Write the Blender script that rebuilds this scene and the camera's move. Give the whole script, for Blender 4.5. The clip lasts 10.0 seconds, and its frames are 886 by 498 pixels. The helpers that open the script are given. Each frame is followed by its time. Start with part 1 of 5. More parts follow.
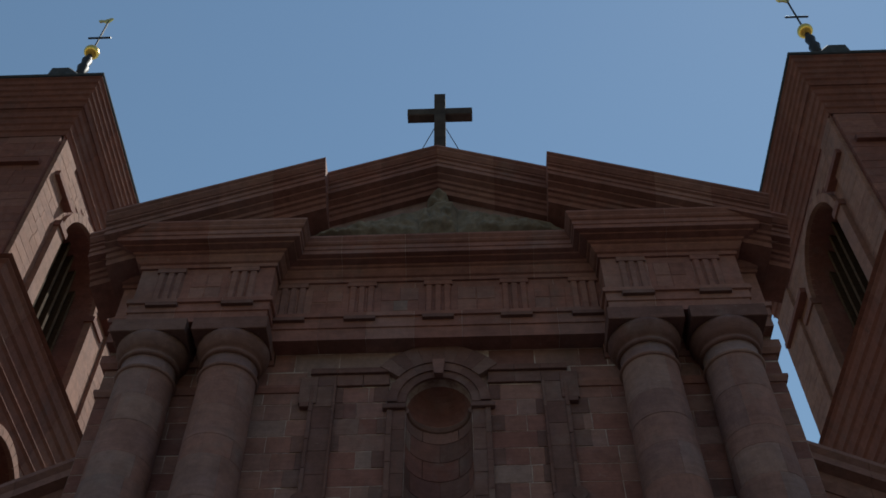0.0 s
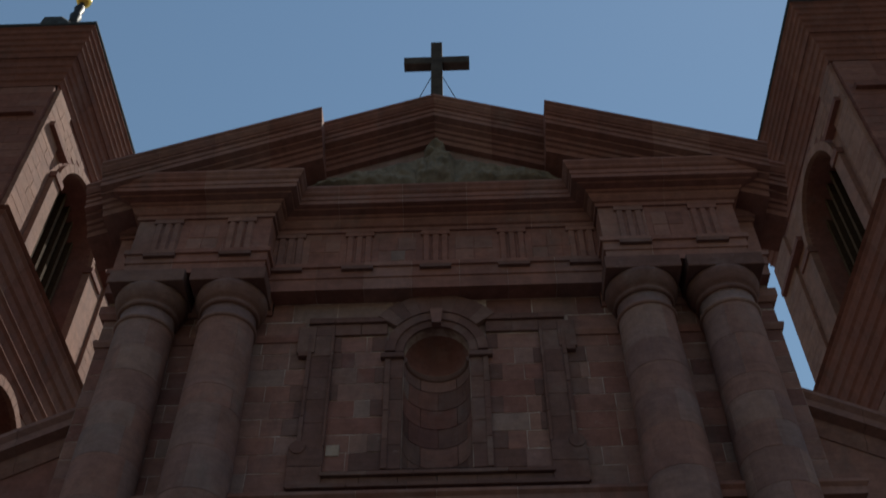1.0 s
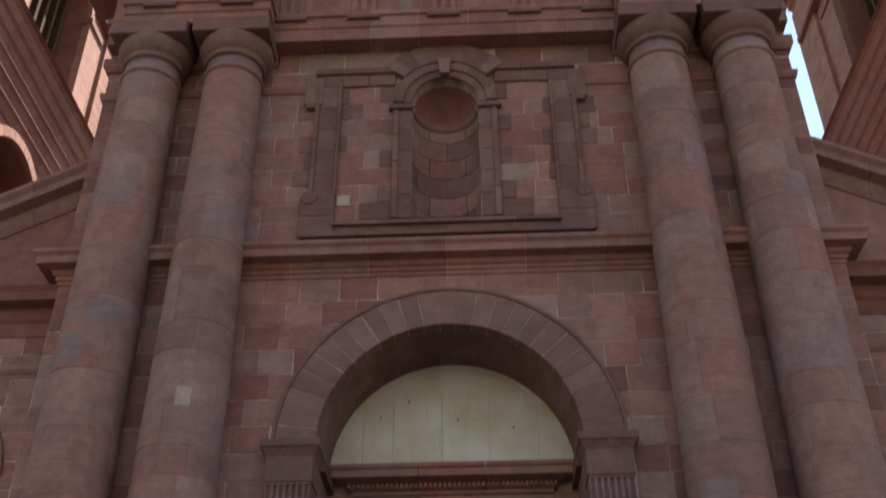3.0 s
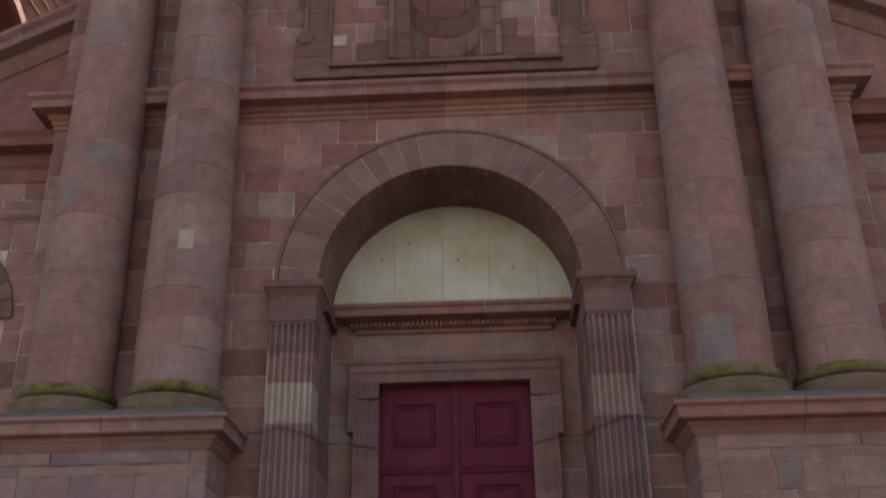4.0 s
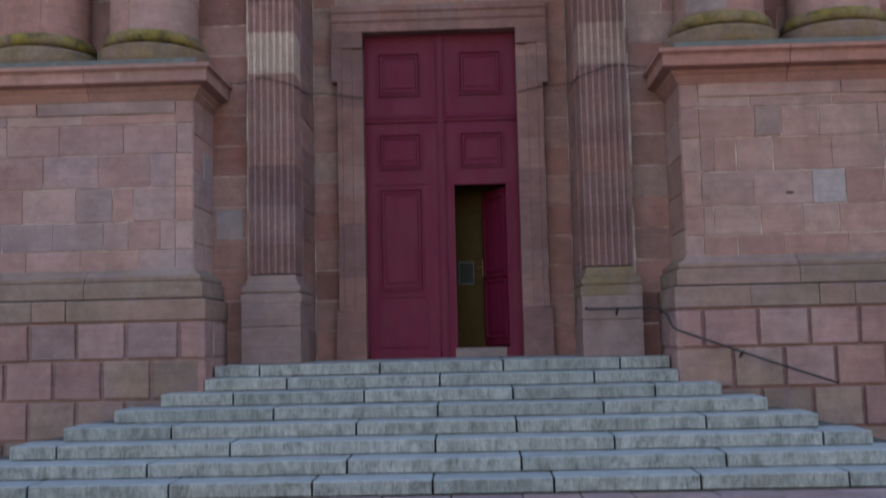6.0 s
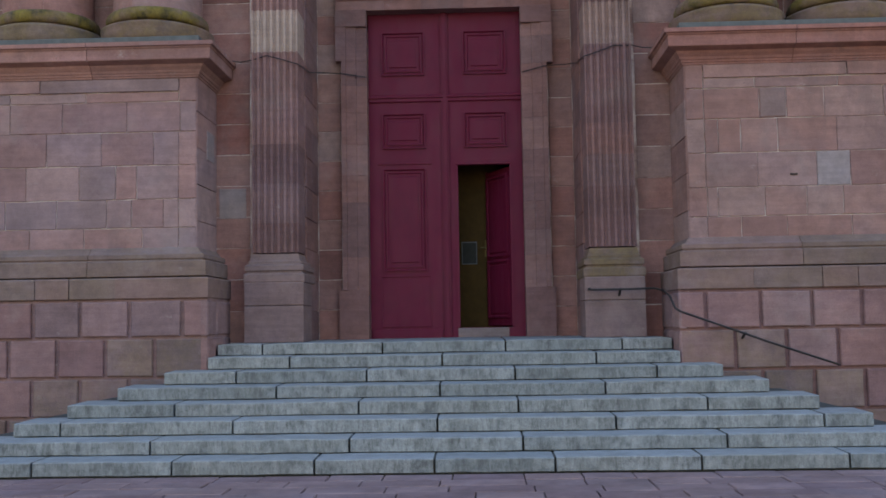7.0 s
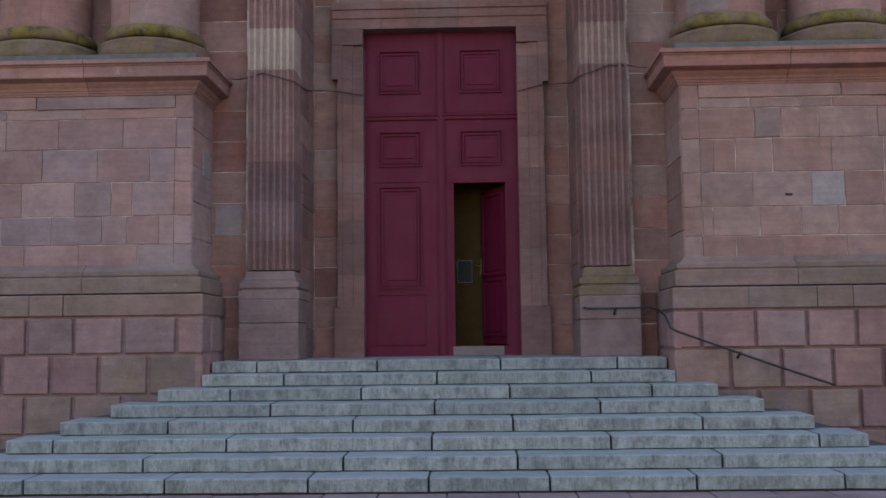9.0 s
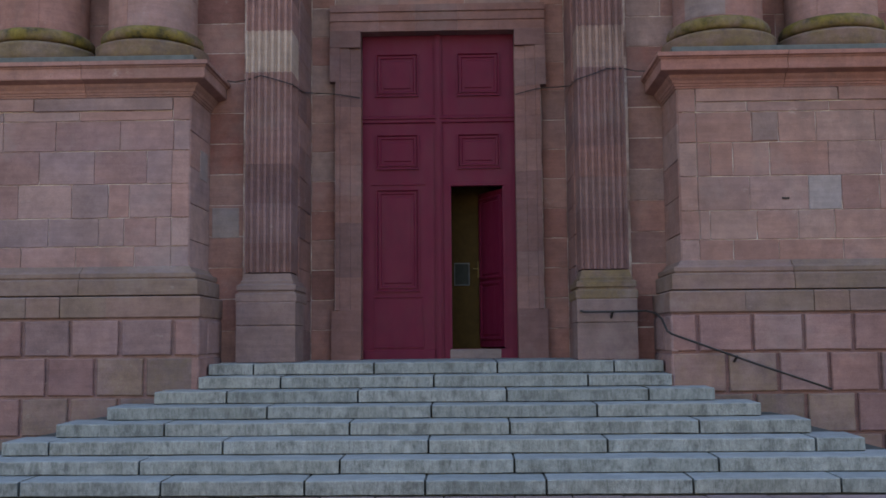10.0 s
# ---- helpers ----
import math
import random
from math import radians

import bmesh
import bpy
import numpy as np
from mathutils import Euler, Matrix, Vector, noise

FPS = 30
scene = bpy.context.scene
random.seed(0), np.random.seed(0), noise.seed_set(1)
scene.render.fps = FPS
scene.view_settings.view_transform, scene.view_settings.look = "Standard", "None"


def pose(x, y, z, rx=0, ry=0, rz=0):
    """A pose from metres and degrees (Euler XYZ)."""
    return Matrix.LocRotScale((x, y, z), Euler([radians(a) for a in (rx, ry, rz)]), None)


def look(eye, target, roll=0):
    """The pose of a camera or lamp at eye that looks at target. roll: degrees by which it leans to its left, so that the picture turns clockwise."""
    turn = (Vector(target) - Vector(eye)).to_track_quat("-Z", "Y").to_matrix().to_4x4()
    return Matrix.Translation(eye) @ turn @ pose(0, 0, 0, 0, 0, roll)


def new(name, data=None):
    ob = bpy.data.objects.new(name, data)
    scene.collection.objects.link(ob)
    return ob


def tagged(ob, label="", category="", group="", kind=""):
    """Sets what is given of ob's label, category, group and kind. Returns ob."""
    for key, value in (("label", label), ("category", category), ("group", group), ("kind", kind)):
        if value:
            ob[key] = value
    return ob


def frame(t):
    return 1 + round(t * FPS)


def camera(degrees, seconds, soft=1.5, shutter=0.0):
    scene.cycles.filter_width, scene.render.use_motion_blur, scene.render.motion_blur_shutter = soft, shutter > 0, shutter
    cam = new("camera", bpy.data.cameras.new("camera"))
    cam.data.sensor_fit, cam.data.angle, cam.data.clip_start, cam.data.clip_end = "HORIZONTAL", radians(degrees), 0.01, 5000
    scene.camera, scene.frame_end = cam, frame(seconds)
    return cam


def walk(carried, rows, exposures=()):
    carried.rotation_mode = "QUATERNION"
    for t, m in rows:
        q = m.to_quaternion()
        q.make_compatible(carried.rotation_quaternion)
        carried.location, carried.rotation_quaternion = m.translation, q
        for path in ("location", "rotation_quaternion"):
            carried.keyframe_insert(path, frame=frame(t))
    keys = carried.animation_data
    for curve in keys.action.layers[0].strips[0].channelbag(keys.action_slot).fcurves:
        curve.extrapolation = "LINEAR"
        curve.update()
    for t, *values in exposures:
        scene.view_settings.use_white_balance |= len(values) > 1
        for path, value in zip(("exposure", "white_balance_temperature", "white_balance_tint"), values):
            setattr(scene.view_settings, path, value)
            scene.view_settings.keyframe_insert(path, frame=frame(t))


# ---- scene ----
EYE = Vector((0.49, 0.0, 1.56))


def aim(yaw, pitch, roll):
    y, p = radians(yaw), radians(pitch)
    return look(EYE, EYE + Vector((-math.sin(y) * math.cos(p), math.cos(y) * math.cos(p), math.sin(p))), roll)


TURNS = [
    (0.0, 1.55, 50.76, -0.31), (0.5, 1.52, 50.23, -0.27), (1.0, 1.36, 47.92, -0.66), (1.5, 1.43, 45.01, -0.85),
    (2.0, 1.87, 41.39, -0.59), (2.5, 2.20, 38.07, -0.40), (2.7, 2.19, 36.47, -0.38), (3.8, 2.30, 26.73, -0.88),
    (4.0, 2.30, 24.96, -0.92), (4.5, 2.18, 20.38, -1.16), (5.0, 2.07, 15.28, -1.62), (5.5, 1.88, 10.44, -1.27),
    (6.0, 1.77, 5.31, -1.29), (6.2, 1.76, 4.13, -1.28), (7.5, 2.04, 4.34, -0.75), (8.0, 1.90, 4.67, -0.66),
    (8.5, 1.71, 4.93, -0.61), (9.0, 1.69, 5.20, -0.66), (9.5, 1.62, 5.31, -0.60), (10.0, 1.53, 5.36, -0.51)]
cam = camera(47.26, 10.0, soft=1.65, shutter=0.5)
walk(cam, [(t, aim(y, p, r)) for t, y, p, r in TURNS],
     exposures=[(0.0, 0.21, 6150, 4), (1.2, 0.11, 6350, 5), (1.6, 0.36, 6900, 10), (2.0, 1.0, 7200, 19), (2.5, 1.59, 7000, 20), (3.8, 1.94, 6900, 19), (4.5, 2.18, 6800, 18), (5.5, 2.62, 6450, 17), (6.3, 2.66, 6400, 17), (7.5, 2.60, 6400, 17), (9.5, 2.51, 6400, 17)])

# ---- sky and sun ----
SUN_EL, SUN_AZ = radians(62), radians(50)   # azimuth from the x axis towards y
world = bpy.data.worlds.new("sky")
world.use_nodes = True
scene.world = world
wn = world.node_tree
wn.nodes.clear()
w_out = wn.nodes.new("ShaderNodeOutputWorld")
w_bg = wn.nodes.new("ShaderNodeBackground")
w_sky = wn.nodes.new("ShaderNodeTexSky")
w_sky.sky_type = "NISHITA"
w_sky.sun_disc = False
w_sky.sun_elevation = SUN_EL
w_sky.sun_rotation = radians(90) - SUN_AZ
w_sky.dust_density = 0.04
w_sky.ozone_density = 1.6
w_sky.air_density = 1.9
w_bg.inputs["Strength"].default_value = 0.065
wn.links.new(w_sky.outputs[0], w_bg.inputs["Color"])
wn.links.new(w_bg.outputs[0], w_out.inputs["Surface"])
sun_data = bpy.data.lights.new("sun", "SUN")
sun_data.energy, sun_data.angle, sun_data.color = 5.0, radians(0.5), (1.0, 0.93, 0.83)
sun = new("sun", sun_data)
sun.matrix_world = look((40 * math.cos(SUN_AZ), 40 * math.sin(SUN_AZ), 60), (40 * math.cos(SUN_AZ) - math.cos(SUN_AZ) * math.cos(SUN_EL), 40 * math.sin(SUN_AZ) - math.sin(SUN_AZ) * math.cos(SUN_EL), 60 - math.sin(SUN_EL)))


# ---- materials ----
def nodes_of(name, rough=0.85, spec=0.3):
    m = bpy.data.materials.new(name)
    m.use_nodes = True
    nt = m.node_tree
    b = nt.nodes["Principled BSDF"]
    b.inputs["Roughness"].default_value = rough
    b.inputs["Specular IOR Level"].default_value = spec
    return m, nt, b


def noise_node(nt, scale, detail=4.0, rough=0.6, vec=None, stretch=None):
    n = nt.nodes.new("ShaderNodeTexNoise")
    n.inputs["Scale"].default_value, n.inputs["Detail"].default_value, n.inputs["Roughness"].default_value = scale, detail, rough
    if stretch:
        mp = nt.nodes.new("ShaderNodeMapping")
        mp.inputs["Scale"].default_value = stretch
        nt.links.new(vec, mp.inputs["Vector"])
        vec = mp.outputs[0]
    if vec:
        nt.links.new(vec, n.inputs["Vector"])
    return n.outputs["Fac"]


def ramp(nt, fac, stops, mode="LINEAR"):
    r = nt.nodes.new("ShaderNodeValToRGB")
    r.color_ramp.interpolation = mode
    e = r.color_ramp.elements
    while len(e) < len(stops):
        e.new(0.5)
    for el, (p, c) in zip(e, stops):
        el.position, el.color = p, (*c, 1) if len(c) == 3 else c
    nt.links.new(fac, r.inputs["Fac"])
    return r.outputs["Color"]


def mixc(nt, fac, a, b, mode="MIX"):
    m = nt.nodes.new("ShaderNodeMix")
    m.data_type, m.blend_type = "RGBA", mode
    for sock, val in ((m.inputs["Factor"], fac), (m.inputs["A"], a), (m.inputs["B"], b)):
        if isinstance(val, (int, float)):
            sock.default_value = val
        elif isinstance(val, tuple):
            sock.default_value = (*val, 1)
        else:
            nt.links.new(val, sock)
    return m.outputs["Result"]


def bump(nt, b, height, strength, dist):
    n = nt.nodes.new("ShaderNodeBump")
    n.inputs["Strength"].default_value, n.inputs["Distance"].default_value = strength, dist
    nt.links.new(height, n.inputs["Height"])
    nt.links.new(n.outputs[0], b.inputs["Normal"])


def spot(v, lo, hi):
    return [(lo, (0, 0, 0)), (hi, (v, v, v))]


def stone_material(name, tones, island=False, moss=0.0, stain=(0.10, 0.075, 0.07), grey=0.35):
    """Sandstone: a tone for each stone, bedding, stains and lichen."""
    m, nt, b = nodes_of(name, 0.9, 0.25)
    pos = nt.nodes.new("ShaderNodeNewGeometry")
    P = pos.outputs["Position"]
    if island:
        rnd = pos.outputs["Random Per Island"]
    else:
        rnd = nt.nodes.new("ShaderNodeObjectInfo").outputs["Random"]
    col = ramp(nt, rnd, [(i / len(tones), tuple((0.80, 0.705, 0.70)[n] * (0.85 * c + 0.15 * sum(q[n] for q in tones) / len(tones)) for n, c in enumerate(t))) for i, t in enumerate(tones)], "CONSTANT")
    jit = ramp(nt, noise_node(nt, 1.3, 3, 0.6, P), [(0.3, (0.88, 0.87, 0.865)), (0.7, (1.10, 1.095, 1.095))])
    col = mixc(nt, 1.0, col, jit, "MULTIPLY")
    bed = noise_node(nt, 1.0, 5, 0.7, P, (1.3, 1.3, 16.0))
    col = mixc(nt, 1.0, col, ramp(nt, bed, [(0.34, (0.91, 0.90, 0.895)), (0.66, (1.08, 1.08, 1.08))]), "MULTIPLY")
    grain = noise_node(nt, 60, 5, 0.7, P)
    col = mixc(nt, 1.0, col, ramp(nt, grain, [(0.3, (0.88, 0.88, 0.88)), (0.7, (1.12, 1.12, 1.12))]), "MULTIPLY")
    mott = noise_node(nt, 4.5, 6, 0.72, P)
    col = mixc(nt, 1.0, col, ramp(nt, mott, [(0.36, (0.86, 0.855, 0.86)), (0.64, (1.12, 1.12, 1.115))]), "MULTIPLY")
    plum = ramp(nt, noise_node(nt, 0.75, 5, 0.62, P, (1.0, 1.0, 1.7)), spot(0.55, 0.46, 0.66))
    col = mixc(nt, plum, col, mixc(nt, 1.0, col, (0.92, 0.98, 1.12), "MULTIPLY"))
    lich = ramp(nt, noise_node(nt, 0.9, 6, 0.68, P), spot(grey, 0.55, 0.72))
    col = mixc(nt, lich, col, (0.25, 0.192, 0.180))
    soot = ramp(nt, noise_node(nt, 0.55, 7, 0.7, P, (1.6, 1.6, 0.5)), spot(0.55, 0.56, 0.74))
    col = mixc(nt, soot, col, stain)
    scuff = ramp(nt, noise_node(nt, 3.2, 9, 0.8, P, (1.0, 1.0, 1.8)), spot(0.5, 0.615, 0.70))
    col = mixc(nt, scuff, col, (0.34, 0.28, 0.26))
    pits = ramp(nt, noise_node(nt, 16.0, 5, 0.75, P), spot(0.55, 0.64, 0.74))
    col = mixc(nt, pits, col, (0.07, 0.05, 0.045))
    if moss:
        mm = ramp(nt, noise_node(nt, 2.2, 6, 0.7, P), spot(moss, 0.33, 0.55))
        tint = ramp(nt, noise_node(nt, 5.0, 5, 0.7, P), [(0.36, (0.034, 0.029, 0.012)), (0.50, (0.108, 0.079, 0.015)), (0.66, (0.170, 0.126, 0.024))])
        col = mixc(nt, mm, col, tint)
    nt.links.new(col, b.inputs["Base Color"])
    hgt = nt.nodes.new("ShaderNodeMath")
    hgt.operation = "ADD"
    nt.links.new(grain, hgt.inputs[0])
    nt.links.new(noise_node(nt, 9, 5, 0.65, P), hgt.inputs[1])
    bump(nt, b, hgt.outputs[0], 0.55, 0.012)
    return m


PINK = [(0.300, 0.160, 0.132), (0.262, 0.130, 0.108), (0.320, 0.185, 0.155), (0.285, 0.175, 0.152), (0.235, 0.112, 0.094),
        (0.310, 0.200, 0.172), (0.275, 0.145, 0.120), (0.250, 0.160, 0.140), (0.330, 0.195, 0.160), (0.190, 0.098, 0.086),
        (0.295, 0.165, 0.138), (0.300, 0.225, 0.200)]
PALE = [(0.330, 0.222, 0.205), (0.290, 0.192, 0.180), (0.335, 0.245, 0.228), (0.280, 0.205, 0.200), (0.315, 0.200, 0.178),
        (0.265, 0.172, 0.162), (0.320, 0.232, 0.220), (0.245, 0.188, 0.188)]
DARK = [(0.205, 0.118, 0.100), (0.180, 0.102, 0.088), (0.225, 0.135, 0.115), (0.195, 0.120, 0.106), (0.170, 0.098, 0.085), (0.230, 0.150, 0.130)]
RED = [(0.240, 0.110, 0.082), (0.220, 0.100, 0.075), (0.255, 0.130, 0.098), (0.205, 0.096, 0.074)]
M_WALL = stone_material("pink_sandstone", [tuple(1.07 * c for c in t) for t in PINK])
M_DIE = stone_material("pale_sandstone", [tuple(1.03 * c for c in t) for t in PALE], grey=0.45)
WARM = [(0.315, 0.205, 0.178), (0.285, 0.175, 0.150), (0.318, 0.225, 0.198), (0.275, 0.188, 0.170), (0.300, 0.182, 0.154), (0.262, 0.160, 0.140), (0.310, 0.215, 0.192)]
M_DIE_WARM = stone_material("warm_sandstone", WARM, grey=0.4)
M_RUST_MOSS = stone_material("damp_base_stone", [tuple(0.80 * c for c in t) for t in PALE], moss=0.24, grey=0.4)
M_RUST = stone_material("rusticated_base_stone", [(0.88 * r_, 0.83 * g_, 0.84 * b_) for r_, g_, b_ in PALE], grey=0.35)
M_DARK = stone_material("dark_sandstone", DARK)
M_DARK_I = stone_material("dark_sandstone_joined", DARK, island=True)
M_SHAFT = stone_material("column_sandstone", [(0.300, 0.180, 0.154), (0.322, 0.204, 0.176), (0.262, 0.166, 0.150), (0.318, 0.180, 0.150), (0.292, 0.198, 0.180), (0.296, 0.166, 0.140), (0.258, 0.158, 0.140), (0.280, 0.205, 0.192), (0.306, 0.186, 0.160), (0.335, 0.232, 0.202)], grey=0.4)
M_MOULD = stone_material("moulding_sandstone", [(0.315, 0.162, 0.132), (0.262, 0.136, 0.114), (0.335, 0.190, 0.158), (0.280, 0.170, 0.148), (0.345, 0.205, 0.172), (0.300, 0.150, 0.122)])
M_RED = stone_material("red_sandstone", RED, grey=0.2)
# paler tower stone: sunlight put into the colour of the inner faces
M_TOWER = stone_material("tower_sandstone_lit_copy", [(0.325, 0.188, 0.136), (0.30, 0.170, 0.120), (0.335, 0.202, 0.148), (0.285, 0.162, 0.118), (0.315, 0.190, 0.140)], grey=0.1)
M_SURR = stone_material("surround_sandstone", [(0.262, 0.155, 0.138), (0.205, 0.126, 0.119), (0.284, 0.180, 0.164), (0.228, 0.155, 0.150), (0.185, 0.117, 0.113), (0.255, 0.147, 0.128)])
M_MOSS = stone_material("mossy_sandstone", [(0.22, 0.16, 0.12), (0.20, 0.15, 0.115)], moss=0.95)
M_PLINTH = stone_material("weathered_plinth_stone", [(0.215, 0.163, 0.143), (0.240, 0.165, 0.147), (0.200, 0.150, 0.134), (0.225, 0.172, 0.156), (0.250, 0.176, 0.162)], moss=0.13, grey=0.5)
M_TORUS = stone_material("lichened_base_stone", [(0.20, 0.16, 0.13), (0.21, 0.15, 0.125)], moss=0.45, grey=0.6)
M_PALEPATCH = stone_material("pale_new_stone", [(0.45, 0.38, 0.315), (0.43, 0.365, 0.31)], grey=0.1)
M_PALE2 = stone_material("pale_pink_stone", [(0.32, 0.235, 0.20), (0.30, 0.225, 0.195)], grey=0.2)
M_PILPLINTH = stone_material("mauve_plinth_stone", [(0.240, 0.178, 0.168), (0.222, 0.162, 0.156)], moss=0.05, grey=0.4)
M_VOUSSOIR = stone_material("arch_sandstone", [(0.232, 0.140, 0.122), (0.215, 0.128, 0.112), (0.245, 0.152, 0.132), (0.205, 0.124, 0.110), (0.260, 0.168, 0.148)])
M_SHAFTPATCH = stone_material("grey_shaft_repair", [(0.250, 0.205, 0.190), (0.235, 0.195, 0.185)], grey=0.4)
M_GREYPATCH = stone_material("grey_replacement_stone", [(0.30, 0.27, 0.26), (0.28, 0.245, 0.24)], grey=0.2)


def mortar_material(name, shift):
    m, nt, b = nodes_of(name, 0.95, 0.2)
    P = nt.nodes.new("ShaderNodeNewGeometry").outputs["Position"]
    f = noise_node(nt, 1.5, 6, 0.72, P)
    col = ramp(nt, f, [(0.38 - shift, (0.17, 0.10, 0.085)), (0.47 - shift, (0.29, 0.20, 0.175)), (0.56 - shift, (0.42, 0.325, 0.29)), (0.68 - shift, (0.56, 0.47, 0.43))])
    nt.links.new(col, b.inputs["Base Color"])
    bump(nt, b, noise_node(nt, 80, 3, 0.6, P), 0.4, 0.01)
    return m


M_MORTAR = mortar_material("lime_mortar", 0.0)
M_MORTAR_PALE = mortar_material("pale_lime_mortar", 0.05)


def granite_material():
    m, nt, b = nodes_of("grey_granite", 0.75, 0.35)
    P = nt.nodes.new("ShaderNodeNewGeometry").outputs["Position"]
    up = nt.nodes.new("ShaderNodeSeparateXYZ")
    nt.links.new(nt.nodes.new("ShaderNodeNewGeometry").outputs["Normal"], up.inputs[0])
    # stain mask by facing: upright faces full, upward faces mostly clean
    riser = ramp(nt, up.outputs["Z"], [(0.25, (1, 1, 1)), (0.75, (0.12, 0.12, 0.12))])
    rnd = nt.nodes.new("ShaderNodeObjectInfo").outputs["Random"]
    col = ramp(nt, rnd, [(0, (0.200, 0.203, 0.200)), (0.25, (0.218, 0.216, 0.207)), (0.5, (0.184, 0.188, 0.185)), (0.75, (0.230, 0.230, 0.225))], "CONSTANT")
    speck = noise_node(nt, 140, 3, 0.7, P)
    col = mixc(nt, 1.0, col, ramp(nt, speck, [(0.35, (0.72, 0.72, 0.72)), (0.65, (1.22, 1.22, 1.22))]), "MULTIPLY")
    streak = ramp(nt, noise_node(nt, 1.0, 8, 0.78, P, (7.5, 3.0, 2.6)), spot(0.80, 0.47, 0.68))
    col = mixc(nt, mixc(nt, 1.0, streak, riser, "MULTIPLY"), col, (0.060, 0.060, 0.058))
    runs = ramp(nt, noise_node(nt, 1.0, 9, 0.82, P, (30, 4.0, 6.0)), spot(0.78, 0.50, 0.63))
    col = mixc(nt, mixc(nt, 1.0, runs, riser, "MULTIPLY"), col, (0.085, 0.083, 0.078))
    blot = noise_node(nt, 5.0, 7, 0.75, P)
    col = mixc(nt, 1.0, col, ramp(nt, blot, [(0.36, (0.66, 0.66, 0.66)), (0.50, (1.02, 1.02, 1.02)), (0.66, (1.24, 1.24, 1.23))]), "MULTIPLY")
    stain = ramp(nt, noise_node(nt, 1.4, 6, 0.7, P), spot(0.45, 0.52, 0.75))
    col = mixc(nt, stain, col, (0.140, 0.136, 0.118))
    nt.links.new(col, b.inputs["Base Color"])
    pale = ramp(nt, noise_node(nt, 2.6, 7, 0.8, P), spot(0.55, 0.56, 0.68))
    col = mixc(nt, pale, col, (0.30, 0.30, 0.29))
    # upward faces paled: some wear, and sky light put into the colour
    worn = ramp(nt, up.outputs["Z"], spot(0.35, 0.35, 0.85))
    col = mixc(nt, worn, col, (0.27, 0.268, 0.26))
    nt.links.new(col, b.inputs["Base Color"])
    bump(nt, b, blot, 0.5, 0.02)
    return m


M_GRANITE = granite_material()


def paint_material():
    m, nt, b = nodes_of("wine_red_paint", 0.55, 0.18)
    P = nt.nodes.new("ShaderNodeNewGeometry").outputs["Position"]
    col = mixc(nt, ramp(nt, noise_node(nt, 3.0, 5, 0.65, P), spot(0.6, 0.45, 0.75)), (0.108, 0.0070, 0.026), (0.080, 0.006, 0.022))
    col = mixc(nt, ramp(nt, noise_node(nt, 1.2, 7, 0.75, P, (7, 7, 0.8)), spot(0.45, 0.58, 0.78)), col, (0.105, 0.022, 0.042))
    nt.links.new(col, b.inputs["Base Color"])
    bump(nt, b, noise_node(nt, 30, 4, 0.6, P, (4, 4, 0.25)), 0.25, 0.006)
    rough = ramp(nt, noise_node(nt, 2.0, 6, 0.7, P, (3, 3, 0.8)), [(0.35, (0.45, 0.45, 0.45)), (0.7, (0.70, 0.70, 0.70))])
    nt.links.new(rough, b.inputs["Roughness"])
    return m


M_DOOR = paint_material()


def simple(name, color, rough=0.6, metal=0.0, vary=0.25, scale=6.0, spec=0.4):
    m, nt, b = nodes_of(name, rough, spec)
    b.inputs["Metallic"].default_value = metal
    P = nt.nodes.new("ShaderNodeNewGeometry").outputs["Position"]
    f = noise_node(nt, scale, 5, 0.65, P)
    lo, hi = tuple(c * (1 - vary) for c in color), tuple(c * (1 + vary) for c in color)
    nt.links.new(ramp(nt, f, [(0.3, lo), (0.7, hi)]), b.inputs["Base Color"])
    bump(nt, b, noise_node(nt, scale * 9, 3, 0.6, P), 0.2, 0.004)
    return m


M_IRON = simple("dark_wrought_iron", (0.035, 0.030, 0.030), 0.55, 0.6)
M_GOLD = simple("gilded_metal", (0.80, 0.52, 0.12), 0.28, 1.0, 0.1)
M_SLATE = simple("dark_slate", (0.055, 0.060, 0.068), 0.9, 0.0, 0.25, 6.0, 0.1)
M_LEAD = simple("weathered_lead", (0.085, 0.088, 0.086), 0.7, 0.2)
M_LOUVRE = simple("weathered_louvre_wood", (0.075, 0.045, 0.027), 0.9, 0.0, 0.3, 6.0, 0.1)
# inner door, lobby and notice coloured near black for the lobby's dimness
M_INSIDE = simple("dimmed_ochre_door", (0.046, 0.026, 0.007), 0.7, 0.0, 0.25, 6.0, 0.08)
M_BLACK = simple("black_for_shade", (0.03, 0.022, 0.02), 0.9)
M_NOTICE = simple("dimmed_notice_paper", (0.030, 0.030, 0.026), 0.8, 0.0, 0.2, 6.0, 0.1)
M_BRASS = simple("brass", (0.12, 0.085, 0.035), 0.6, 1.0)
M_CROSS = simple("weathered_cross_stone", (0.060, 0.048, 0.042), 0.9, 0.0, 0.35, 3.0, 0.15)


